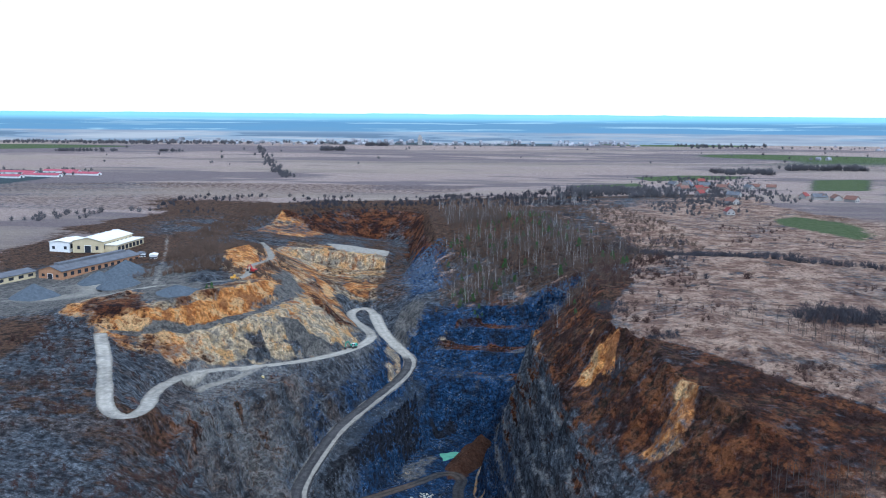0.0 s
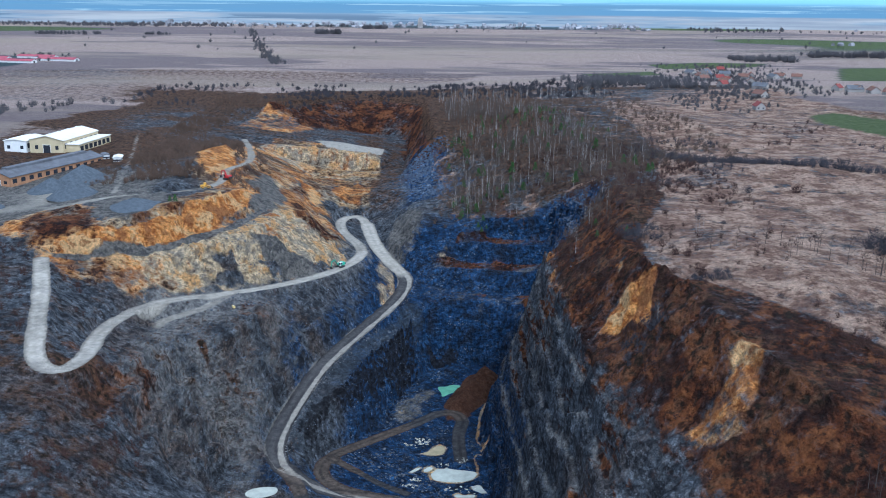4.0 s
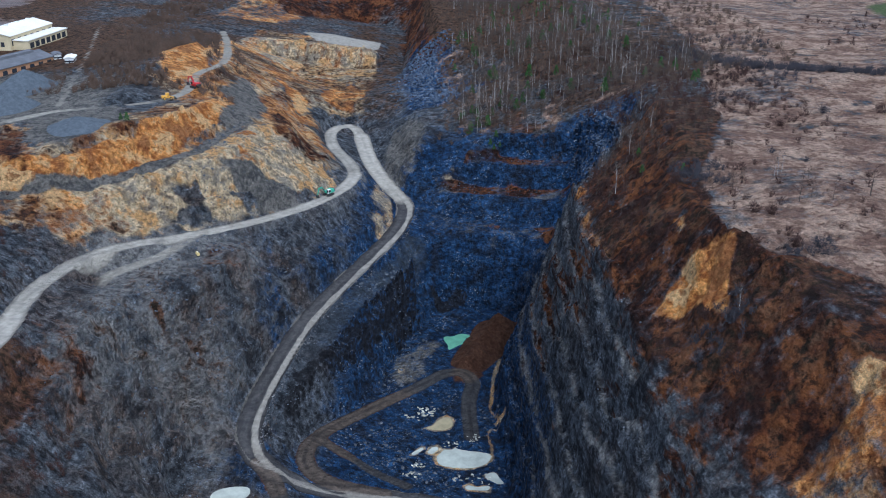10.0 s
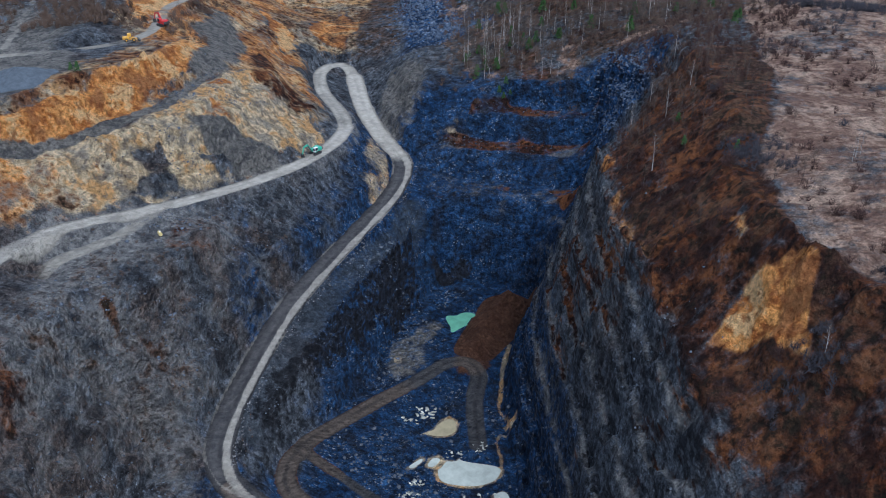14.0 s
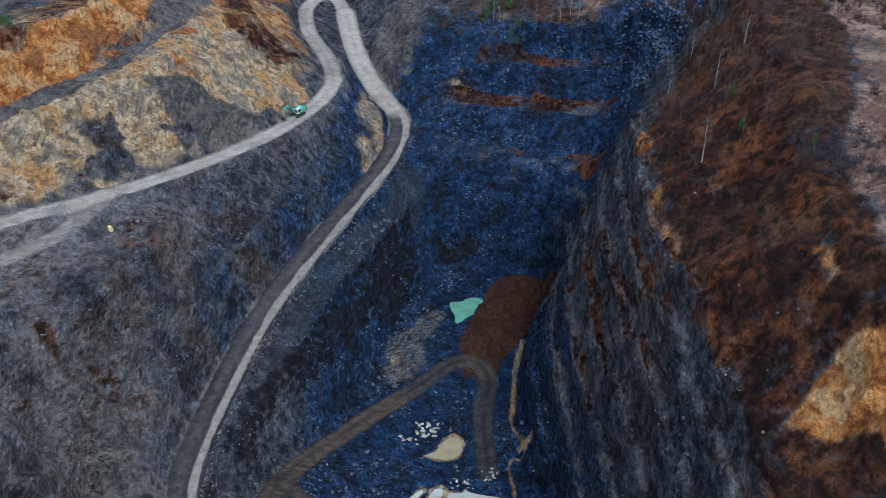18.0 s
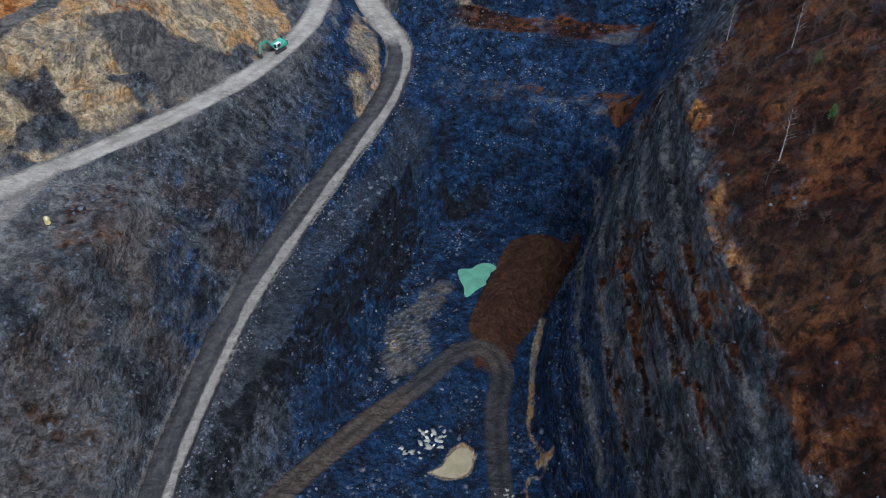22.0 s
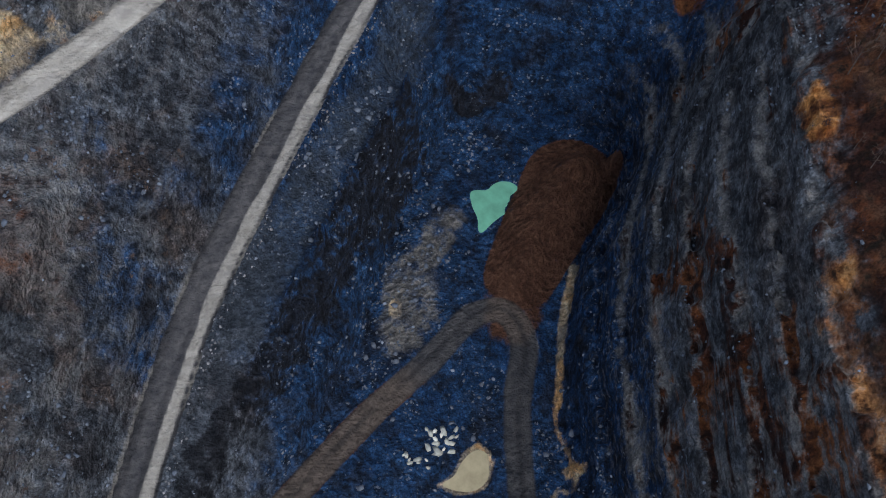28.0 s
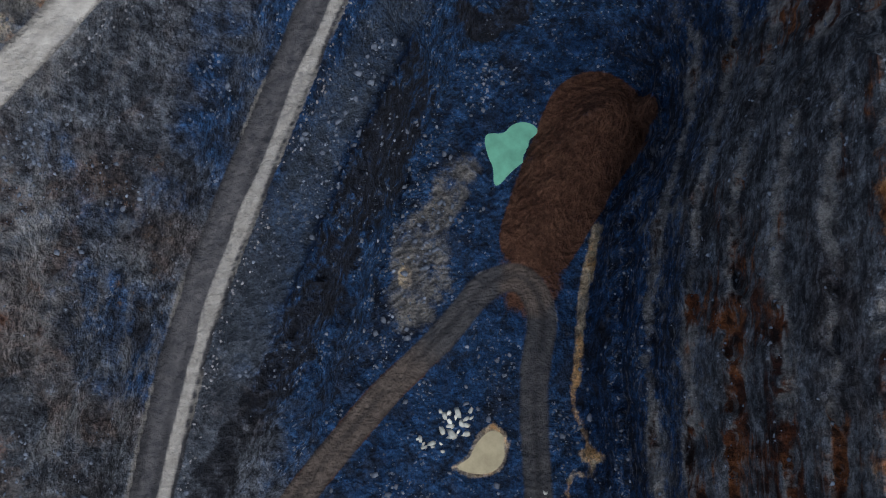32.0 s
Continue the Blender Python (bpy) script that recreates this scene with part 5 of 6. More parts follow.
scattered("village_belt", clump_far, np.concatenate([in_area(80, 380, -1300, 250, 2240, 2420, lambda x, y, z: smooth(wander(x * 0.4, y, 160, 351, 2), -0.1, 0.3), 1.0, 2.2), in_area(81, 160, 700, 1800, 2200, 2430, lambda x, y, z: smooth(wander(x * 0.4, y, 160, 353, 2), -0.1, 0.3), 1.0, 2.2)]), [WINTER_WOOD],
          "belt of dark trees round the distant village", "trees")


def rubble(x, y, z):
    w = wander(x, y, 16, 401, 3)
    k = smooth(w, -0.15, 0.45) * (z < 84) + 0.05
    k = np.maximum(k, np.exp(-(((x + 20) / 7) ** 2 + ((y - 12) / 26) ** 2)) * 0.9)
    k = np.maximum(k, 0.5 * smooth(x, 18, 26) * (1 - smooth(x, 40, 60)) * (z < 80))
    on_heap = off_line(x, y, [(*p, 0) for p in PILE])[0] < 13
    wet = np.maximum.reduce([signed(x, y, p[2]) for p in PONDS]) > -0.4
    return k * off_roads(x, y, 4.0) * ~on_heap * ~wet


stones = [stone_shape(k) for k in range(6)]
edge_stones = np.concatenate([along(82, [(p[0] + 5.4, p[1] - 1.6) for p in ROAD_LOW[3:11]], 300, 0.6, 0.12, 0.36), along(83, [(p[0] + 4.6, p[1] - 3.2) for p in ROAD_UP[9:16]], 260, 0.7, 0.12, 0.36)])
scattered("verge_stones", stones, edge_stones, [stone_material("dusty_basalt", (0.10, 0.10, 0.105), (0.21, 0.21, 0.215), 1.3)], "loose pale stones heaped along the haul road verge", "stones")
small = in_area(61, 14000, -122, 66, -100, 135, rubble, 0, 1)
small[:, 2] = 0.12 + 0.36 * small[:, 2] ** 6
scattered("rubble", stones, small, [STONE], "loose blue-grey basalt rubble on the pit slopes", "rubble")
blue = in_area(62, 3600, -40, 60, 150, 330, lambda x, y, z: np.exp(-(((x - 4) / 13) ** 2 + ((y - 232) / 16) ** 2)) + np.exp(-(((x + 14) / 13) ** 2 + ((y - 310) / 60) ** 2)), 0.4, 1.1)
blue = np.concatenate([blue, in_area(63, 900, 55, 95, 95, 150, lambda x, y, z: np.exp(-(((x - 74) / 9) ** 2 + ((y - 108) / 22) ** 2)), 0.3, 0.8)])
scattered("rock_scree", stones, blue, [stone_material("scree_basalt", (0.03, 0.046, 0.08), (0.085, 0.112, 0.16), 1.4)], "coarse scree of blue-grey basalt blocks", "scree")


slabs = [(stone_shape(k)[0] * (1.3, 1.0, 0.35), *stone_shape(k)[1:]) for k in range(70, 75)]
shore = np.concatenate([in_area(58 + k, n, cx - rx, cx + rx, cy - ry, cy + ry, None, lo, hi) for k, (n, cx, cy, rx, ry, lo, hi) in enumerate(
    [(20, -6.5, -12.5, 3.5, 2.8, 0.4, 1.1), (8, -12, -17, 3, 1.6, 0.3, 0.8), (12, -8.5, -47, 2.4, 1.6, 0.3, 0.7), (24, 11, -53, 7, 3.4, 0.25, 0.75), (16, -11, -53, 3, 1.4, 0.25, 0.7), (14, 5, -32, 5, 2, 0.2, 0.6), (14, 12, -29, 4, 2.4, 0.2, 0.6)])])
scattered("pale_slabs", slabs, shore, [stone_material("pale_marl", (0.24, 0.25, 0.22), (0.42, 0.42, 0.36), 1.5)], "pale broken marl slabs round the puddles", "stones")


def empty(name, x, y, z, turn=0.0, scale=1.0):
    ob = new(name)
    ob.empty_display_size = 0.5
    ob.matrix_basis = Matrix.Translation((x, y, z)) @ Matrix.Rotation(turn, 4, "Z") @ Matrix.Diagonal((scale, scale, scale, 1))
    return ob


def hung(name, me, parent, label=""):
    ob = new(name, me)
    ob.parent = parent
    if label:
        ob["label"] = label
    return ob


def planted(name, makers, spots, label, category, group):
    """Separate trees or bushes that share a few meshes; makers: lists of (part name, mesh)."""
    rnd = np.random.RandomState(len(spots) + 7)
    for x, y, s in spots:
        parts = makers[rnd.randint(len(makers))]
        e = tagged(empty(name, x, y, floor_at(x, y) - 0.05, rnd.rand() * 6.28, s), label, category, group)
        for pname, me in parts:
            hung(pname, me, e)


birch_kinds, pine_kinds, bush_kinds, young_kinds = [], [], [], []
for k in range(5):
    a, b_ = bare_tree(100 + k, 11, 2.5, 0.13, 13, 150, 0.03)
    va, fa, sa = a.arrays()
    vb, fb, sb = b_.arrays()
    birch_kinds.append([("trunk", fast_mesh("birch_trunk", va, fa, [BIRCH])), ("crown", fast_mesh("birch_crown", vb, fb, [BIRCH, TWIG], sb))])
    a, b_ = bare_tree(120 + k, 8, 3.2, 0.14, 13, 190, 0.035)
    va, fa, sa = a.arrays()
    vb, fb, sb = b_.arrays()
    young_kinds.append([("trunk", fast_mesh("tree_trunk", va, fa, [BARK])), ("crown", fast_mesh("tree_crown", vb, fb, [BARK, BRUSH], sb))])
    a, b_ = green_tree(140 + k, 7, 2.2, 170, 0.75)
    va, fa, sa = a.arrays()
    vb, fb, sb = b_.arrays()
    pine_kinds.append([("trunk", fast_mesh("pine_trunk", va, fa, [BARK])), ("crown", fast_mesh("pine_crown", vb, fb, [NEEDLE]))])
    vb, fb, sb = bare_bush(160 + k, 2.6, 2.2, 90, 0.035).arrays()
    bush_kinds.append([("crown", fast_mesh("bush_crown", vb, fb, [PLUM if k % 2 else DARK_WOOD]))])

planted("bare_tree", young_kinds, in_area(70, 60, 0, 130, 140, 330, on_hill, 0.7, 1.2), "leafless grey-brown tree among the birches on the quarry hill", "tree", "bare trees on the hill")
planted("birch_tree", birch_kinds, in_area(71, 64, 0, 120, 140, 330, on_hill, 0.85, 1.3), "leafless birch with a white trunk on the quarry hill", "birch", "birches on the hill")
planted("birch_tree", birch_kinds, np.array([(60, -12, 1.1), (71, 24, 1.0), (66, 52, 0.9), (72, -118, 0.6), (104, -44, 0.7), (102, -47, 0.6), (106, -42, 0.6), (42, 139, 1.0), (46, 141, 0.9), (49, 138, 0.95),
        (76, 70, 1.0), (82, 40, 0.8), (88, 90, 1.0)]), "lone leafless birch with a pale leaning trunk on the bank", "birch", "birches on the bank")
planted("pine_tree", pine_kinds, np.concatenate([in_area(72, 46, 10, 125, 150, 330, on_hill, 0.6, 1.1), np.array([(72, 12, 0.5), (70, -6, 0.45), (78, -30, 0.45), (118, 118, 0.8), (122, 126, 0.7), (-134, 58, 0.55), (-138, 62, 0.45)])]),
        "young green pine standing among bare brush", "pine", "pines")
planted("green_bush", pine_kinds, np.array([(23, 138, 0.5), (26, 139, 0.55), (25, 136, 0.45), (28, 137, 0.4)]), "low dense evergreen bush on the bench", "bush", "evergreen bushes")
planted("bare_tree", young_kinds, in_area(73, 46, 56, 112, -60, 120, lambda x, y, z: (z > 84) * (0.3 + 0.5 * (x < 96)), 0.4, 0.85), "young leafless tree with thin brown branches on the bank", "tree", "young trees on the bank")
planted("bush", bush_kinds, np.array([(76, -36, 1.6), (79, -33, 1.5), (73, -40, 1.4), (86, -80, 1.2), (90, -82, 1.2), (89, -104, 1.3), (94, -106, 1.2), (70, -120, 1.7), (66, -112, 1.3), (110, -20, 0.9), (118, -30, 0.8),
        (98, -10, 1.0), (131, -48, 0.9), (126, 20, 1.2), (150, 40, 1.5), (174, 42, 1.8), (96, 30, 1.0), (84, 18, 1.2), (62, 24, 1.0), (57, 18, 0.9), (61, -40, 1.0), (64, -66, 0.9), (58, -20, 0.8)]),
        "rounded leafless bush with dark purple-brown twigs", "bush", "bushes on the plateau edge")

boulder_meshes = []
for k in range(5):
    v, f, _ = stone_shape(40 + k)
    boulder_meshes.append(fast_mesh("boulder", v, f, [STONE]))
rnd_b = np.random.RandomState(5)
for x, y, s in np.concatenate([in_area(64, 110, -30, 22, -58, 66, rubble, 0.45, 0.95), in_area(65, 120, -110, -30, -60, 90, rubble, 0.35, 0.8), in_area(66, 10, -10, 60, 92, 125, None, 0.4, 0.7)]):
    ob = tagged(new("boulder", boulder_meshes[rnd_b.randint(5)]), "angular grey basalt boulder lying on quarry rubble", "boulder", "boulders in the pit")
    ob.matrix_basis = pose(x, y, floor_at(x, y) + 0.15 * s, 0, 0, rnd_b.rand() * 360) @ Matrix.Diagonal((s, s, s, 1))


def water_material(name, rgb, rough):
    m, t, b = nodes_of(name, rough)
    b.inputs["Specular IOR Level"].default_value = 0.08
    c = mixed(t, grain(t, 0.25, 4.0), rgb, tuple(v * 0.72 for v in rgb))
    t.links.new(c, b.inputs["Base Color"])
    bumped(t, b, grain(t, 1.5), 0.06, 0.05)
    return m


GREEN_WATER = water_material("green_water", (0.15, 0.37, 0.25), 0.3)
MARL_WATER = water_material("marl_water", (0.36, 0.31, 0.19), 0.5)
PALE_WATER = water_material("milky_water", (0.46, 0.49, 0.43), 0.45)
for look_of, level, outline in PONDS:
    ring = np.array(outline, float)
    mid = ring.mean(0)
    for _ in range(2):
        ring = np.stack([0.75 * ring + 0.25 * np.roll(ring, -1, 0), 0.25 * ring + 0.75 * np.roll(ring, -1, 0)], 1).reshape(-1, 2)
    ring = ring - mid
    bm = bmesh.new()
    top, low = [bm.verts.new((*p, 0.0)) for p in ring], [bm.verts.new((*p, -0.5)) for p in ring]
    cap = bm.faces.new(top)
    for k in range(len(ring)):
        bm.faces.new([top[k], low[k], low[(k + 1) % len(ring)], top[(k + 1) % len(ring)]])
    bmesh.ops.triangulate(bm, faces=[cap])
    bmesh.ops.recalc_face_normals(bm, faces=bm.faces)
    me = bpy.data.meshes.new("pond")
    bm.to_mesh(me)
    bm.free()
    me.materials.append({"green": GREEN_WATER, "pale": PALE_WATER, "marl": MARL_WATER}[look_of])
    ob = new("pond", me)
    ob.matrix_basis = pose(*mid, level + 0.06)
    tagged(ob, "still turquoise pond in the rubble of the pit" if look_of == "green" else "yellowish marl puddle on the dark pit floor" if look_of == "marl" else "milky pale puddle among dark quarry rubble", "pond", "ponds")

# ---- buildings, machines, heaps ----
def part(name, bm, material, parent=None, label=""):
    """Links a bmesh as ONE mesh object under a thing or a part."""
    me = bpy.data.meshes.new(name)
    bm.to_mesh(me)
    bm.free()
    me.materials.append(material)
    ob = new(name, me)
    if parent:
        ob.parent = parent
    if label:
        ob["label"] = label
    return ob


def box(x0, x1, y0, y1, z0, z1, bm=None, bevel=0.0):
    out = bmesh.new() if bm is None else bm
    v = [out.verts.new((x, y, z)) for z in (z0, z1) for y in (y0, y1) for x in (x0, x1)]
    f = [out.faces.new([v[i] for i in q]) for q in ((0, 2, 3, 1), (4, 5, 7, 6), (0, 1, 5, 4), (1, 3, 7, 5), (3, 2, 6, 7), (2, 0, 4, 6))]
    if bevel:
        bmesh.ops.bevel(out, geom=list({e for g in f for e in g.edges}), offset=bevel, segments=1, affect="EDGES")
    return out


def prism(profile, y0, y1, bm=None):
    """A profile in x and z drawn out along y."""
    out = bmesh.new() if bm is None else bm
    a, b_ = [out.verts.new((x, y0, z)) for x, z in profile], [out.verts.new((x, y1, z)) for x, z in profile]
    n = len(profile)
    out.faces.new(list(reversed(a)))
    out.faces.new(b_)
    for k in range(n):
        out.faces.new([a[k], a[(k + 1) % n], b_[(k + 1) % n], b_[k]])
    bmesh.ops.recalc_face_normals(out, faces=out.faces)
    return out


def drum(r, y0, y1, x=0, z=0, n=14):
    """A wheel or roller lying along y."""
    return prism([(x + r * math.cos(2 * math.pi * k / n), z + r * math.sin(2 * math.pi * k / n)) for k in range(n)], y0, y1)


CREAM = plain("cream_plaster", (0.52, 0.44, 0.28), 0.85, 0.12, 0.15)
WHITE = plain("white_paint", (0.72, 0.73, 0.72), 0.6, 0.08, 0.3)
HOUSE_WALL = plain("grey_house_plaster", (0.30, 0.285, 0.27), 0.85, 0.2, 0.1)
ROOF_WHITE = plain("white_roof_sheet", (0.74, 0.72, 0.66), 0.5, 0.1, 0.12)
BRICK = plain("brown_brick", (0.36, 0.20, 0.11), 0.9, 0.2, 0.4)
FELT = plain("grey_roof_felt", (0.115, 0.12, 0.135), 0.85, 0.25, 0.2)
TILE_RED = plain("red_roof_tiles", (0.19, 0.045, 0.040), 0.8, 0.2, 0.5)
TILE_BROWN = plain("brown_roof_tiles", (0.16, 0.085, 0.065), 0.8, 0.2, 0.5)
TILE_PINK = plain("faded_pink_roof", (0.33, 0.085, 0.11), 0.7, 0.15, 0.2)
GLASS = plain("dark_window_glass", (0.03, 0.035, 0.045), 0.15, 0.2, 0.5)
STEEL = plain("worn_dark_steel", (0.06, 0.06, 0.062), 0.55, 0.3, 2.0, 0.4)
GREEN_PAINT = plain("green_machine_paint", (0.08, 0.40, 0.27), 0.5, 0.2, 1.0)
RED_PAINT = plain("red_machine_paint", (0.45, 0.03, 0.03), 0.5, 0.2, 1.0)
YELLOW_PAINT = plain("yellow_machine_paint", (0.60, 0.33, 0.05), 0.5, 0.2, 1.0)
GREY_GRIT = plain("blue_grey_grit", (0.075, 0.09, 0.108), 0.95, 0.25, 0.5, bump=0.4)


def hall(name, x, y, turn, wide, long, eaves, ridge, wall_m, roof_m, label, bays, window=True, door=True, lights=0):
    """A gabled hall whose front gable faces -y before it is turned; x, y is the middle of that gable."""
    e = tagged(empty(name, x, y, floor_at(x, y) - 0.3, radians(turn)), label, "building")
    h = wide / 2
    part("wall", prism([(-h, -1), (h, -1), (h, eaves), (0, ridge), (-h, eaves)], 0, long), wall_m, e)
    t = 0.35
    for sgn in (-1, 1):
        part("roof", prism([(0, ridge + 0.02), (sgn * (h + 0.6), eaves - 0.15), (sgn * (h + 0.6), eaves - 0.15 + t), (0, ridge + t + 0.05)], -0.6, long + 0.6), roof_m, e)
    if door:
        # solid dark panel in place of the shade inside an open gateway
        d = part("door", box(-wide * 0.1, wide * 0.1, -0.12, 0.05, 0.2, eaves * 0.62), GLASS, e, "dark panel painted as the shade of an open gateway")
        part("door_frame", box(-wide * 0.1 - 0.3, wide * 0.1 + 0.3, -0.08, 0.02, 0.2, eaves * 0.66), WHITE, d)
    if window:
        for sgn in (-1, 1):
            for k in range(bays):
                y0 = long * (k + 0.25) / bays
                part("window", box(sgn * h - 0.08, sgn * h + 0.08, y0, y0 + long * 0.5 / bays, eaves * 0.35, eaves * 0.78), GLASS, e)
        for k in (-1, 1):
            part("window", box(k * wide * 0.3 - 1.2, k * wide * 0.3 + 1.2, -0.1, 0.05, eaves * 0.3, eaves * 0.6), GLASS, e)
    for k in range(lights):
        y0 = long * (k + 0.4) / lights
        part("skylight", box(-1.0, 1.0, y0, y0 + 2.2, ridge - 0.2, ridge + 0.9), WHITE, e)
    return e


works = hall("factory_hall", -283, 259, -8, 26, 50, 9.5, 12.5, CREAM, ROOF_WHITE, "large cream factory hall with a wide white roof", 7, lights=4)
part("side_aisle", box(13.05, 23, 3, 50, -1, 6.4), CREAM, works)
part("aisle_roof", box(13.1, 23.6, 2.4, 50.6, 6.4, 6.9), ROOF_WHITE, works)
for k in range(7):
    part("window", box(22.95, 23.12, 5 + 6.4 * k, 9.4 + 6.4 * k, 1.6, 5.0), GLASS, works)
hall("white_annex", -307, 262, -8, 17, 26, 8.2, 9.2, WHITE, ROOF_WHITE, "white flat-topped annex beside the factory hall", 4, door=False)
brick = hall("brick_workshop", -266, 146, -21, 20, 80, 6.0, 9.0, BRICK, FELT, "long brown brick workshop with a grey felt roof", 12)
part("roof_lantern", box(-2.2, 2.2, 6, 74, 8.4, 10.2), FELT, brick)
hall("long_shed", -297, 122, -21, 14, 34, 4.5, 6.2, CREAM, FELT, "low cream shed at the edge of the yard", 4)
hall("site_cabin", -214, 205, 12, 5, 9, 3.0, 3.6, WHITE, ROOF_WHITE, "small white site cabin by the quarry track", 2)
hall("site_cabin", -226, 219, 30, 4, 8, 2.8, 3.3, WHITE, FELT, "small pale site cabin by the quarry track", 2)

for k, (x, y, r, tall) in enumerate([(-205, 108, 14, 8), (-214, 146, 17, 10), (-226, 128, 13, 7), (-250, 84, 16, 8), (-153, 52, 15, 4)]):
    rnd = np.random.RandomState(k)
    bm = bmesh.new()
    rings = []
    for i in range(9):
        s = i / 8
        rings.append([bm.verts.new((r * s * math.cos(a) * (1 + 0.12 * math.sin(2 * a + k)), r * s * math.sin(a) * (1 + 0.1 * math.cos(3 * a)), tall * (1 - s) ** 0.9 + (rnd.rand() - 0.5) * 0.5 * (s < 0.95) - 1.0 * s))
                      for a in (2 * math.pi * j / 36 for j in range(36))] if i else [bm.verts.new((0, 0, tall))])
    for j in range(36):
        bm.faces.new([rings[0][0], rings[1][j], rings[1][(j + 1) % 36]])
        for i in range(1, 8):
            bm.faces.new([rings[i][j], rings[i + 1][j], rings[i + 1][(j + 1) % 36], rings[i][(j + 1) % 36]])
    heap = tagged(part("spoil_cone", bm, GREY_GRIT), "conical heap of blue-grey crushed stone in the yard", "gravel heap", "gravel heaps")
    heap.matrix_basis = pose(x, y, floor_at(x, y) + 0.2, 0, 0, 40 * k)


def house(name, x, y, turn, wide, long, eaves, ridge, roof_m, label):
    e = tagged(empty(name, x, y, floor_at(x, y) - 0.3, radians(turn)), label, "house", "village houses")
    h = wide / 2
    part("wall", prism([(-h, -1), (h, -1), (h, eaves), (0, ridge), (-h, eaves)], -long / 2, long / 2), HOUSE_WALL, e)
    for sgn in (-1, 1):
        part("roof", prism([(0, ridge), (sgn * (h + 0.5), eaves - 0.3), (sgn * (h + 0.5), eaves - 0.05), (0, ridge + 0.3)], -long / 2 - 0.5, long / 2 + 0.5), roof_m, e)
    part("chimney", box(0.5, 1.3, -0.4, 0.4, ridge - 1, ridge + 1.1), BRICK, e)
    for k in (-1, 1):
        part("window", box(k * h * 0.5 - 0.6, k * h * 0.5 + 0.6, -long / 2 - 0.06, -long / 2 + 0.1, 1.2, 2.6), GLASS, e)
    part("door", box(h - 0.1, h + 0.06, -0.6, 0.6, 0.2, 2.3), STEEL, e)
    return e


models = []
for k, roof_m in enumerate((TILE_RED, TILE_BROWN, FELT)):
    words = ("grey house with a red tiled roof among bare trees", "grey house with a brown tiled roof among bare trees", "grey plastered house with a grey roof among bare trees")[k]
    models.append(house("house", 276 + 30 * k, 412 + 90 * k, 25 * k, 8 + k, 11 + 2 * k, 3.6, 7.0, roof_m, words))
rnd_h = np.random.RandomState(12)
for x, y in [(347, 922), (359, 877), (405, 983), (395, 838), (366, 716), (436, 844), (469, 849), (328, 786), (420, 557), (440, 519), (352, 800), (372, 940), (388, 900), (340, 850), (415, 870), (450, 860),
             (330, 700), (345, 740), (310, 640), (380, 960), (425, 560), (432, 540), (410, 575)]:
    m = pose(x, y, floor_at(x, y) - 0.3, 0, 0, rnd_h.rand() * 180)
    copy_thing(models[rnd_h.randint(3)], m)

for k, (x, y) in enumerate([(-690, 985), (-640, 1010), (-590, 1045), (-700, 1060), (-640, 1090)]):
    e = tagged(empty("farm_barn", x, y, floor_at(x, y) - 0.3, radians(78)), "long low farm barn with a faded pink roof", "barn", "farm barns")
    part("wall", prism([(-7, -1), (7, -1), (7, 3.2), (0, 5.5), (-7, 3.2)], -32, 32), WHITE, e)
    for sgn in (-1, 1):
        part("roof", prism([(0, 5.5), (sgn * 7.6, 3.0), (sgn * 7.6, 3.3), (0, 5.9)], -32.6, 32.6), TILE_PINK, e)
    part("door", box(-2, 2, -32.1, -31.9, 0, 3), STEEL, e)

# distant settlements: too small to tell house from house
town = bmesh.new()
rnd_t = np.random.RandomState(4)
spots = [(-900 + 1500 * rnd_t.rand(), 2280 + 240 * rnd_t.rand()) for _ in range(170)] + [(1150 + 700 * rnd_t.rand(), 1900 + 500 * rnd_t.rand()) for _ in range(60)] + [(820 + 60 * rnd_t.rand(), 1640 + 30 * rnd_t.rand()) for _ in range(4)]
for x, y in spots:
    z, w, l, h = floor_at(x, y), 2.6 + 2 * rnd_t.rand(), 4 + 4 * rnd_t.rand(), 3 + 2 * rnd_t.rand()
    b_ = prism([(-w, -2), (w, -2), (w, h), (0, h * 1.7), (-w, h)], -l, l)
    b_.transform(pose(x, y, z, 0, 0, rnd_t.rand() * 180))
    tmp = bpy.data.meshes.new("one")
    b_.to_mesh(tmp)
    b_.free()
    town.from_mesh(tmp)
    bpy.data.meshes.remove(tmp)
far_town = tagged(part("far_town", town, plain("mixed_plaster", (0.27, 0.27, 0.29), 0.8, 0.7, 0.02)), "scattered pale houses of distant villages", "houses", kind="stuff")
tower = tagged(empty("water_tower", -70, 2340, floor_at(-70, 2340)), "pale grey tower block above the distant village", "tower")
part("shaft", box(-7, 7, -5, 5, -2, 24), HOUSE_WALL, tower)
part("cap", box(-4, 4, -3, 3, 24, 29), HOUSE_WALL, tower)


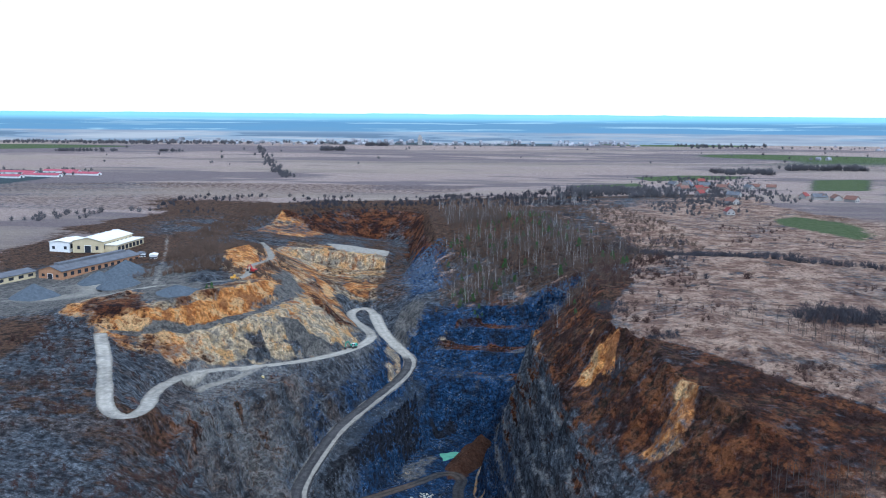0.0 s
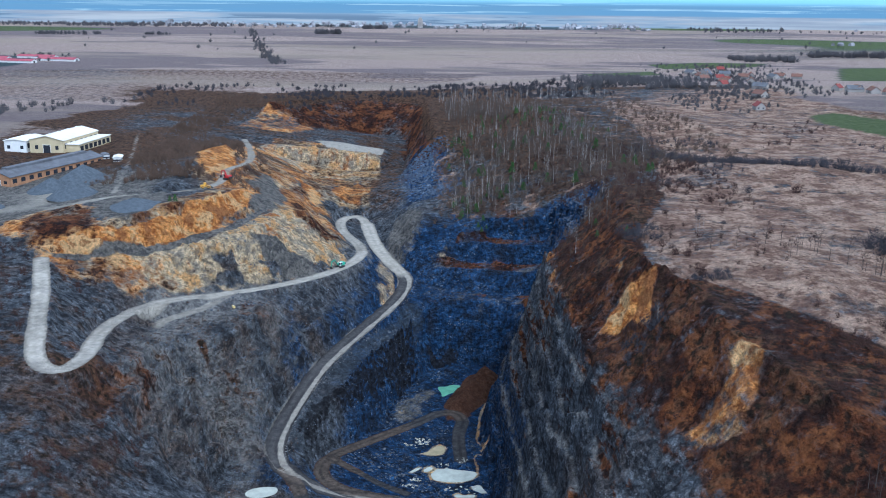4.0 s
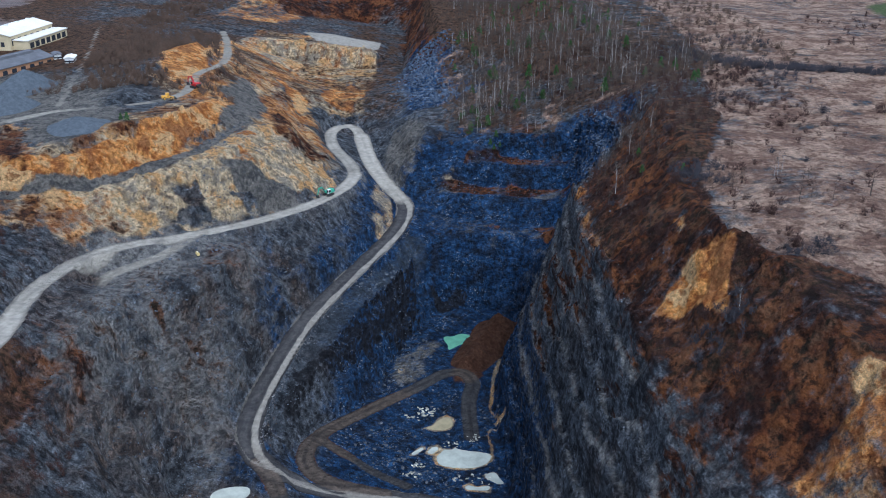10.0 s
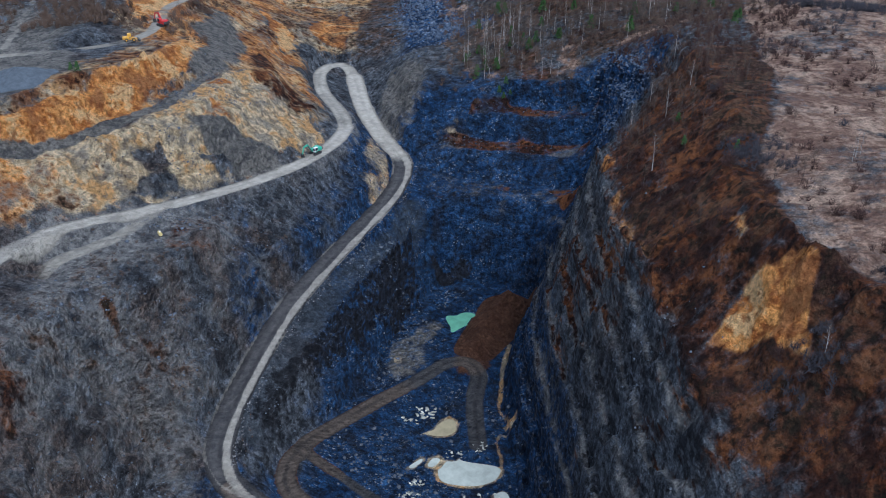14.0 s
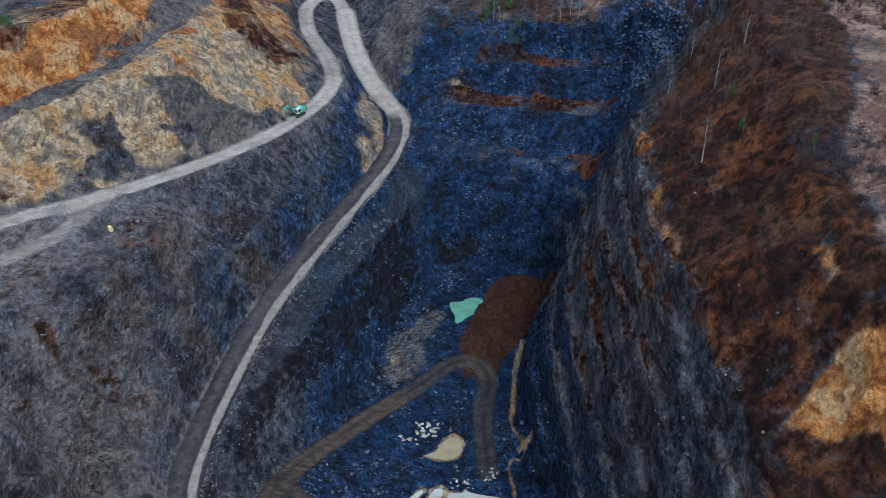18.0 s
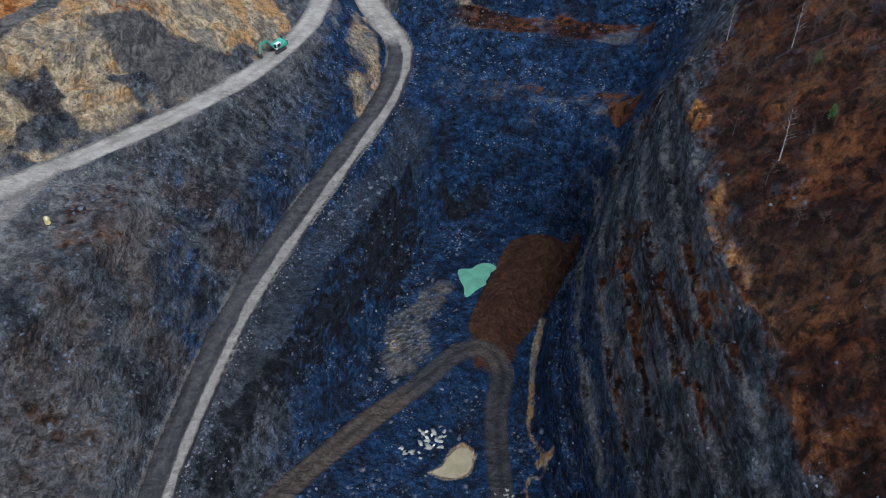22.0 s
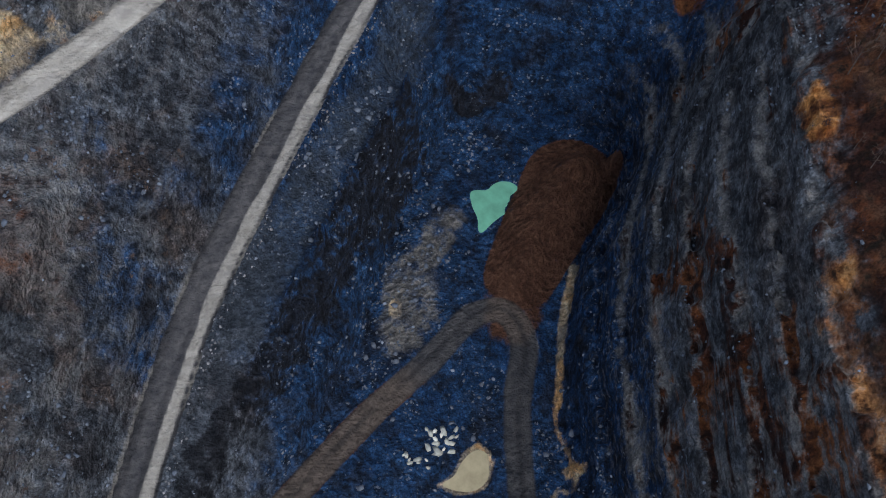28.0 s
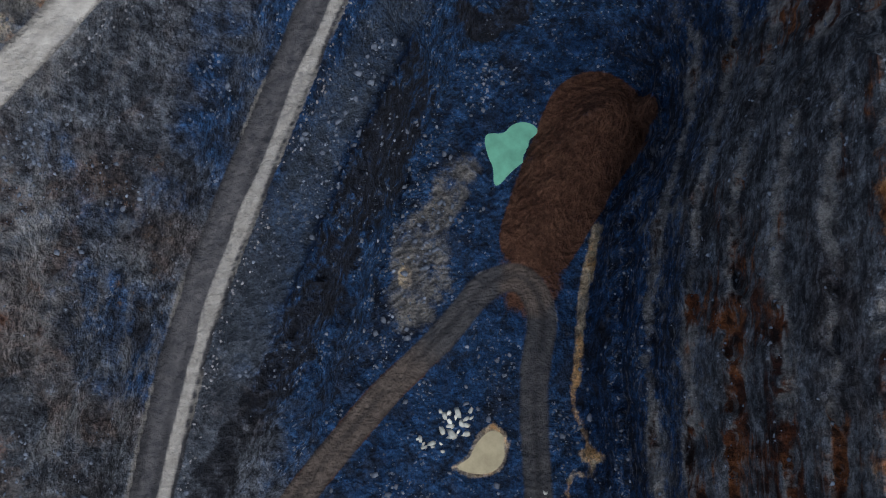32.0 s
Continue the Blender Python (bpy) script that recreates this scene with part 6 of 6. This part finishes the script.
def excavator(name, x, y, turn, paint, cab_m, label, scale=1.0):
    """A crawler excavator: undercarriage, upper body, cab, boom, stick and bucket; it faces +x."""
    e = tagged(empty(name, x, y, floor_at(x, y) + 0.02, radians(turn), scale), label, "excavator", "quarry machines")
    for sgn in (-1, 1):
        tr = part("track", prism([(-2.1, 0.25), (-1.7, 0), (1.7, 0), (2.1, 0.25), (2.1, 0.65), (1.7, 0.9), (-1.7, 0.9), (-2.1, 0.65)], sgn * 1.3 - 0.3, sgn * 1.3 + 0.3), STEEL, e)
        for k in (-1.6, -0.55, 0.55, 1.6):
            part("roller", drum(0.3, sgn * 1.3 - 0.34, sgn * 1.3 + 0.34, k, 0.42, 10), STEEL, tr)
    part("turntable", box(-1.1, 1.1, -1.0, 1.0, 0.75, 1.15), STEEL, e)
    body = part("body", box(-2.6, 1.3, -1.4, 1.4, 1.15, 2.3, bevel=0.12), paint, e)
    part("counterweight", box(-3.1, -2.55, -1.35, 1.35, 1.2, 2.2, bevel=0.15), STEEL, body)
    part("engine_cover", box(-2.4, -0.4, -1.2, 1.2, 2.3, 2.65, bevel=0.1), paint, body)
    cab = part("cab", box(-0.3, 1.5, 0.35, 1.4, 1.2, 3.05, bevel=0.1), cab_m, e)
    part("cab_window", box(1.42, 1.53, 0.45, 1.3, 1.8, 2.9), GLASS, cab)
    part("cab_window", box(0.0, 1.3, 1.36, 1.43, 1.9, 2.9), GLASS, cab)
    part("boom", prism([(1.0, 1.6), (1.4, 1.4), (3.6, 4.2), (5.6, 4.0), (5.6, 4.4), (3.4, 4.8)], -0.9, -0.45), paint, e)
    part("stick", prism([(5.3, 4.5), (5.8, 4.3), (6.5, 1.6), (6.2, 1.5)], -0.82, -0.52), paint, e)
    part("ram", prism([(1.6, 1.7), (1.8, 1.6), (3.5, 4.0), (3.3, 4.1)], -0.45, -0.3), STEEL, e)
    part("bucket", prism([(6.0, 1.6), (6.7, 1.7), (6.9, 0.7), (6.2, 0.25), (5.6, 0.6), (6.1, 1.0)], -1.25, -0.1), STEEL, e)
    return e


excavator("excavator", -54.5, 88.5, 235, GREEN_PAINT, WHITE, "green crawler excavator with a white cab beside the haul road", 1.05)
excavator("excavator", -127, 143, 140, RED_PAINT, RED_PAINT, "red crawler machine standing on the upper quarry level", 1.1)


def loader(x, y, turn):
    e = tagged(empty("wheel_loader", x, y, floor_at(x, y) + 0.02, radians(turn)), "yellow wheel loader on the pale yard road", "loader", "quarry machines")
    for sx in (-1.5, 1.5):
        for sy in (-1, 1):
            w = part("wheel", drum(0.75, sy * 1.15 - 0.28, sy * 1.15 + 0.28, sx, 0.75), STEEL, e)
            part("rim", drum(0.36, sy * 1.15 - 0.31, sy * 1.15 + 0.31, sx, 0.75, 10), YELLOW_PAINT, w)
    part("rear_body", box(-2.9, -0.2, -1.0, 1.0, 0.9, 2.1, bevel=0.12), YELLOW_PAINT, e)
    cab = part("cab", box(-0.9, 0.6, -0.8, 0.8, 1.9, 3.3, bevel=0.1), YELLOW_PAINT, e)
    part("cab_window", box(0.55, 0.63, -0.7, 0.7, 2.2, 3.1), GLASS, cab)
    part("front_frame", box(-0.2, 2.2, -0.6, 0.6, 0.8, 1.4), YELLOW_PAINT, e)
    for sy in (-0.7, 0.7):
        part("lift_arm", prism([(0.8, 1.5), (1.2, 1.7), (3.4, 0.8), (3.2, 0.5)], sy - 0.12, sy + 0.12), YELLOW_PAINT, e)
    part("bucket", prism([(3.0, 0.2), (4.3, 0.15), (3.9, 0.5), (3.3, 1.3), (3.0, 1.2)], -1.4, 1.4), STEEL, e)


loader(-134, 118, 20)
tank = tagged(empty("water_tank", -94.5, 4, floor_at(-94.5, 4), radians(30)), "small pale yellow tank standing on the rock bench", "tank")
part("barrel", drum(0.62, -0.95, 0.95, 0, 1.05, 18), plain("cream_tank_paint", (0.62, 0.50, 0.22), 0.5, 0.12, 1.0), tank)
for sy in (-1.0, 1.0):
    part("stand", box(-0.5, 0.5, 0.6 * sy - 0.1, 0.6 * sy + 0.1, -0.15, 0.6), STEEL, tank)
part("hatch", box(-0.22, 0.22, -0.22, 0.22, 1.6, 1.8), WHITE, tank)
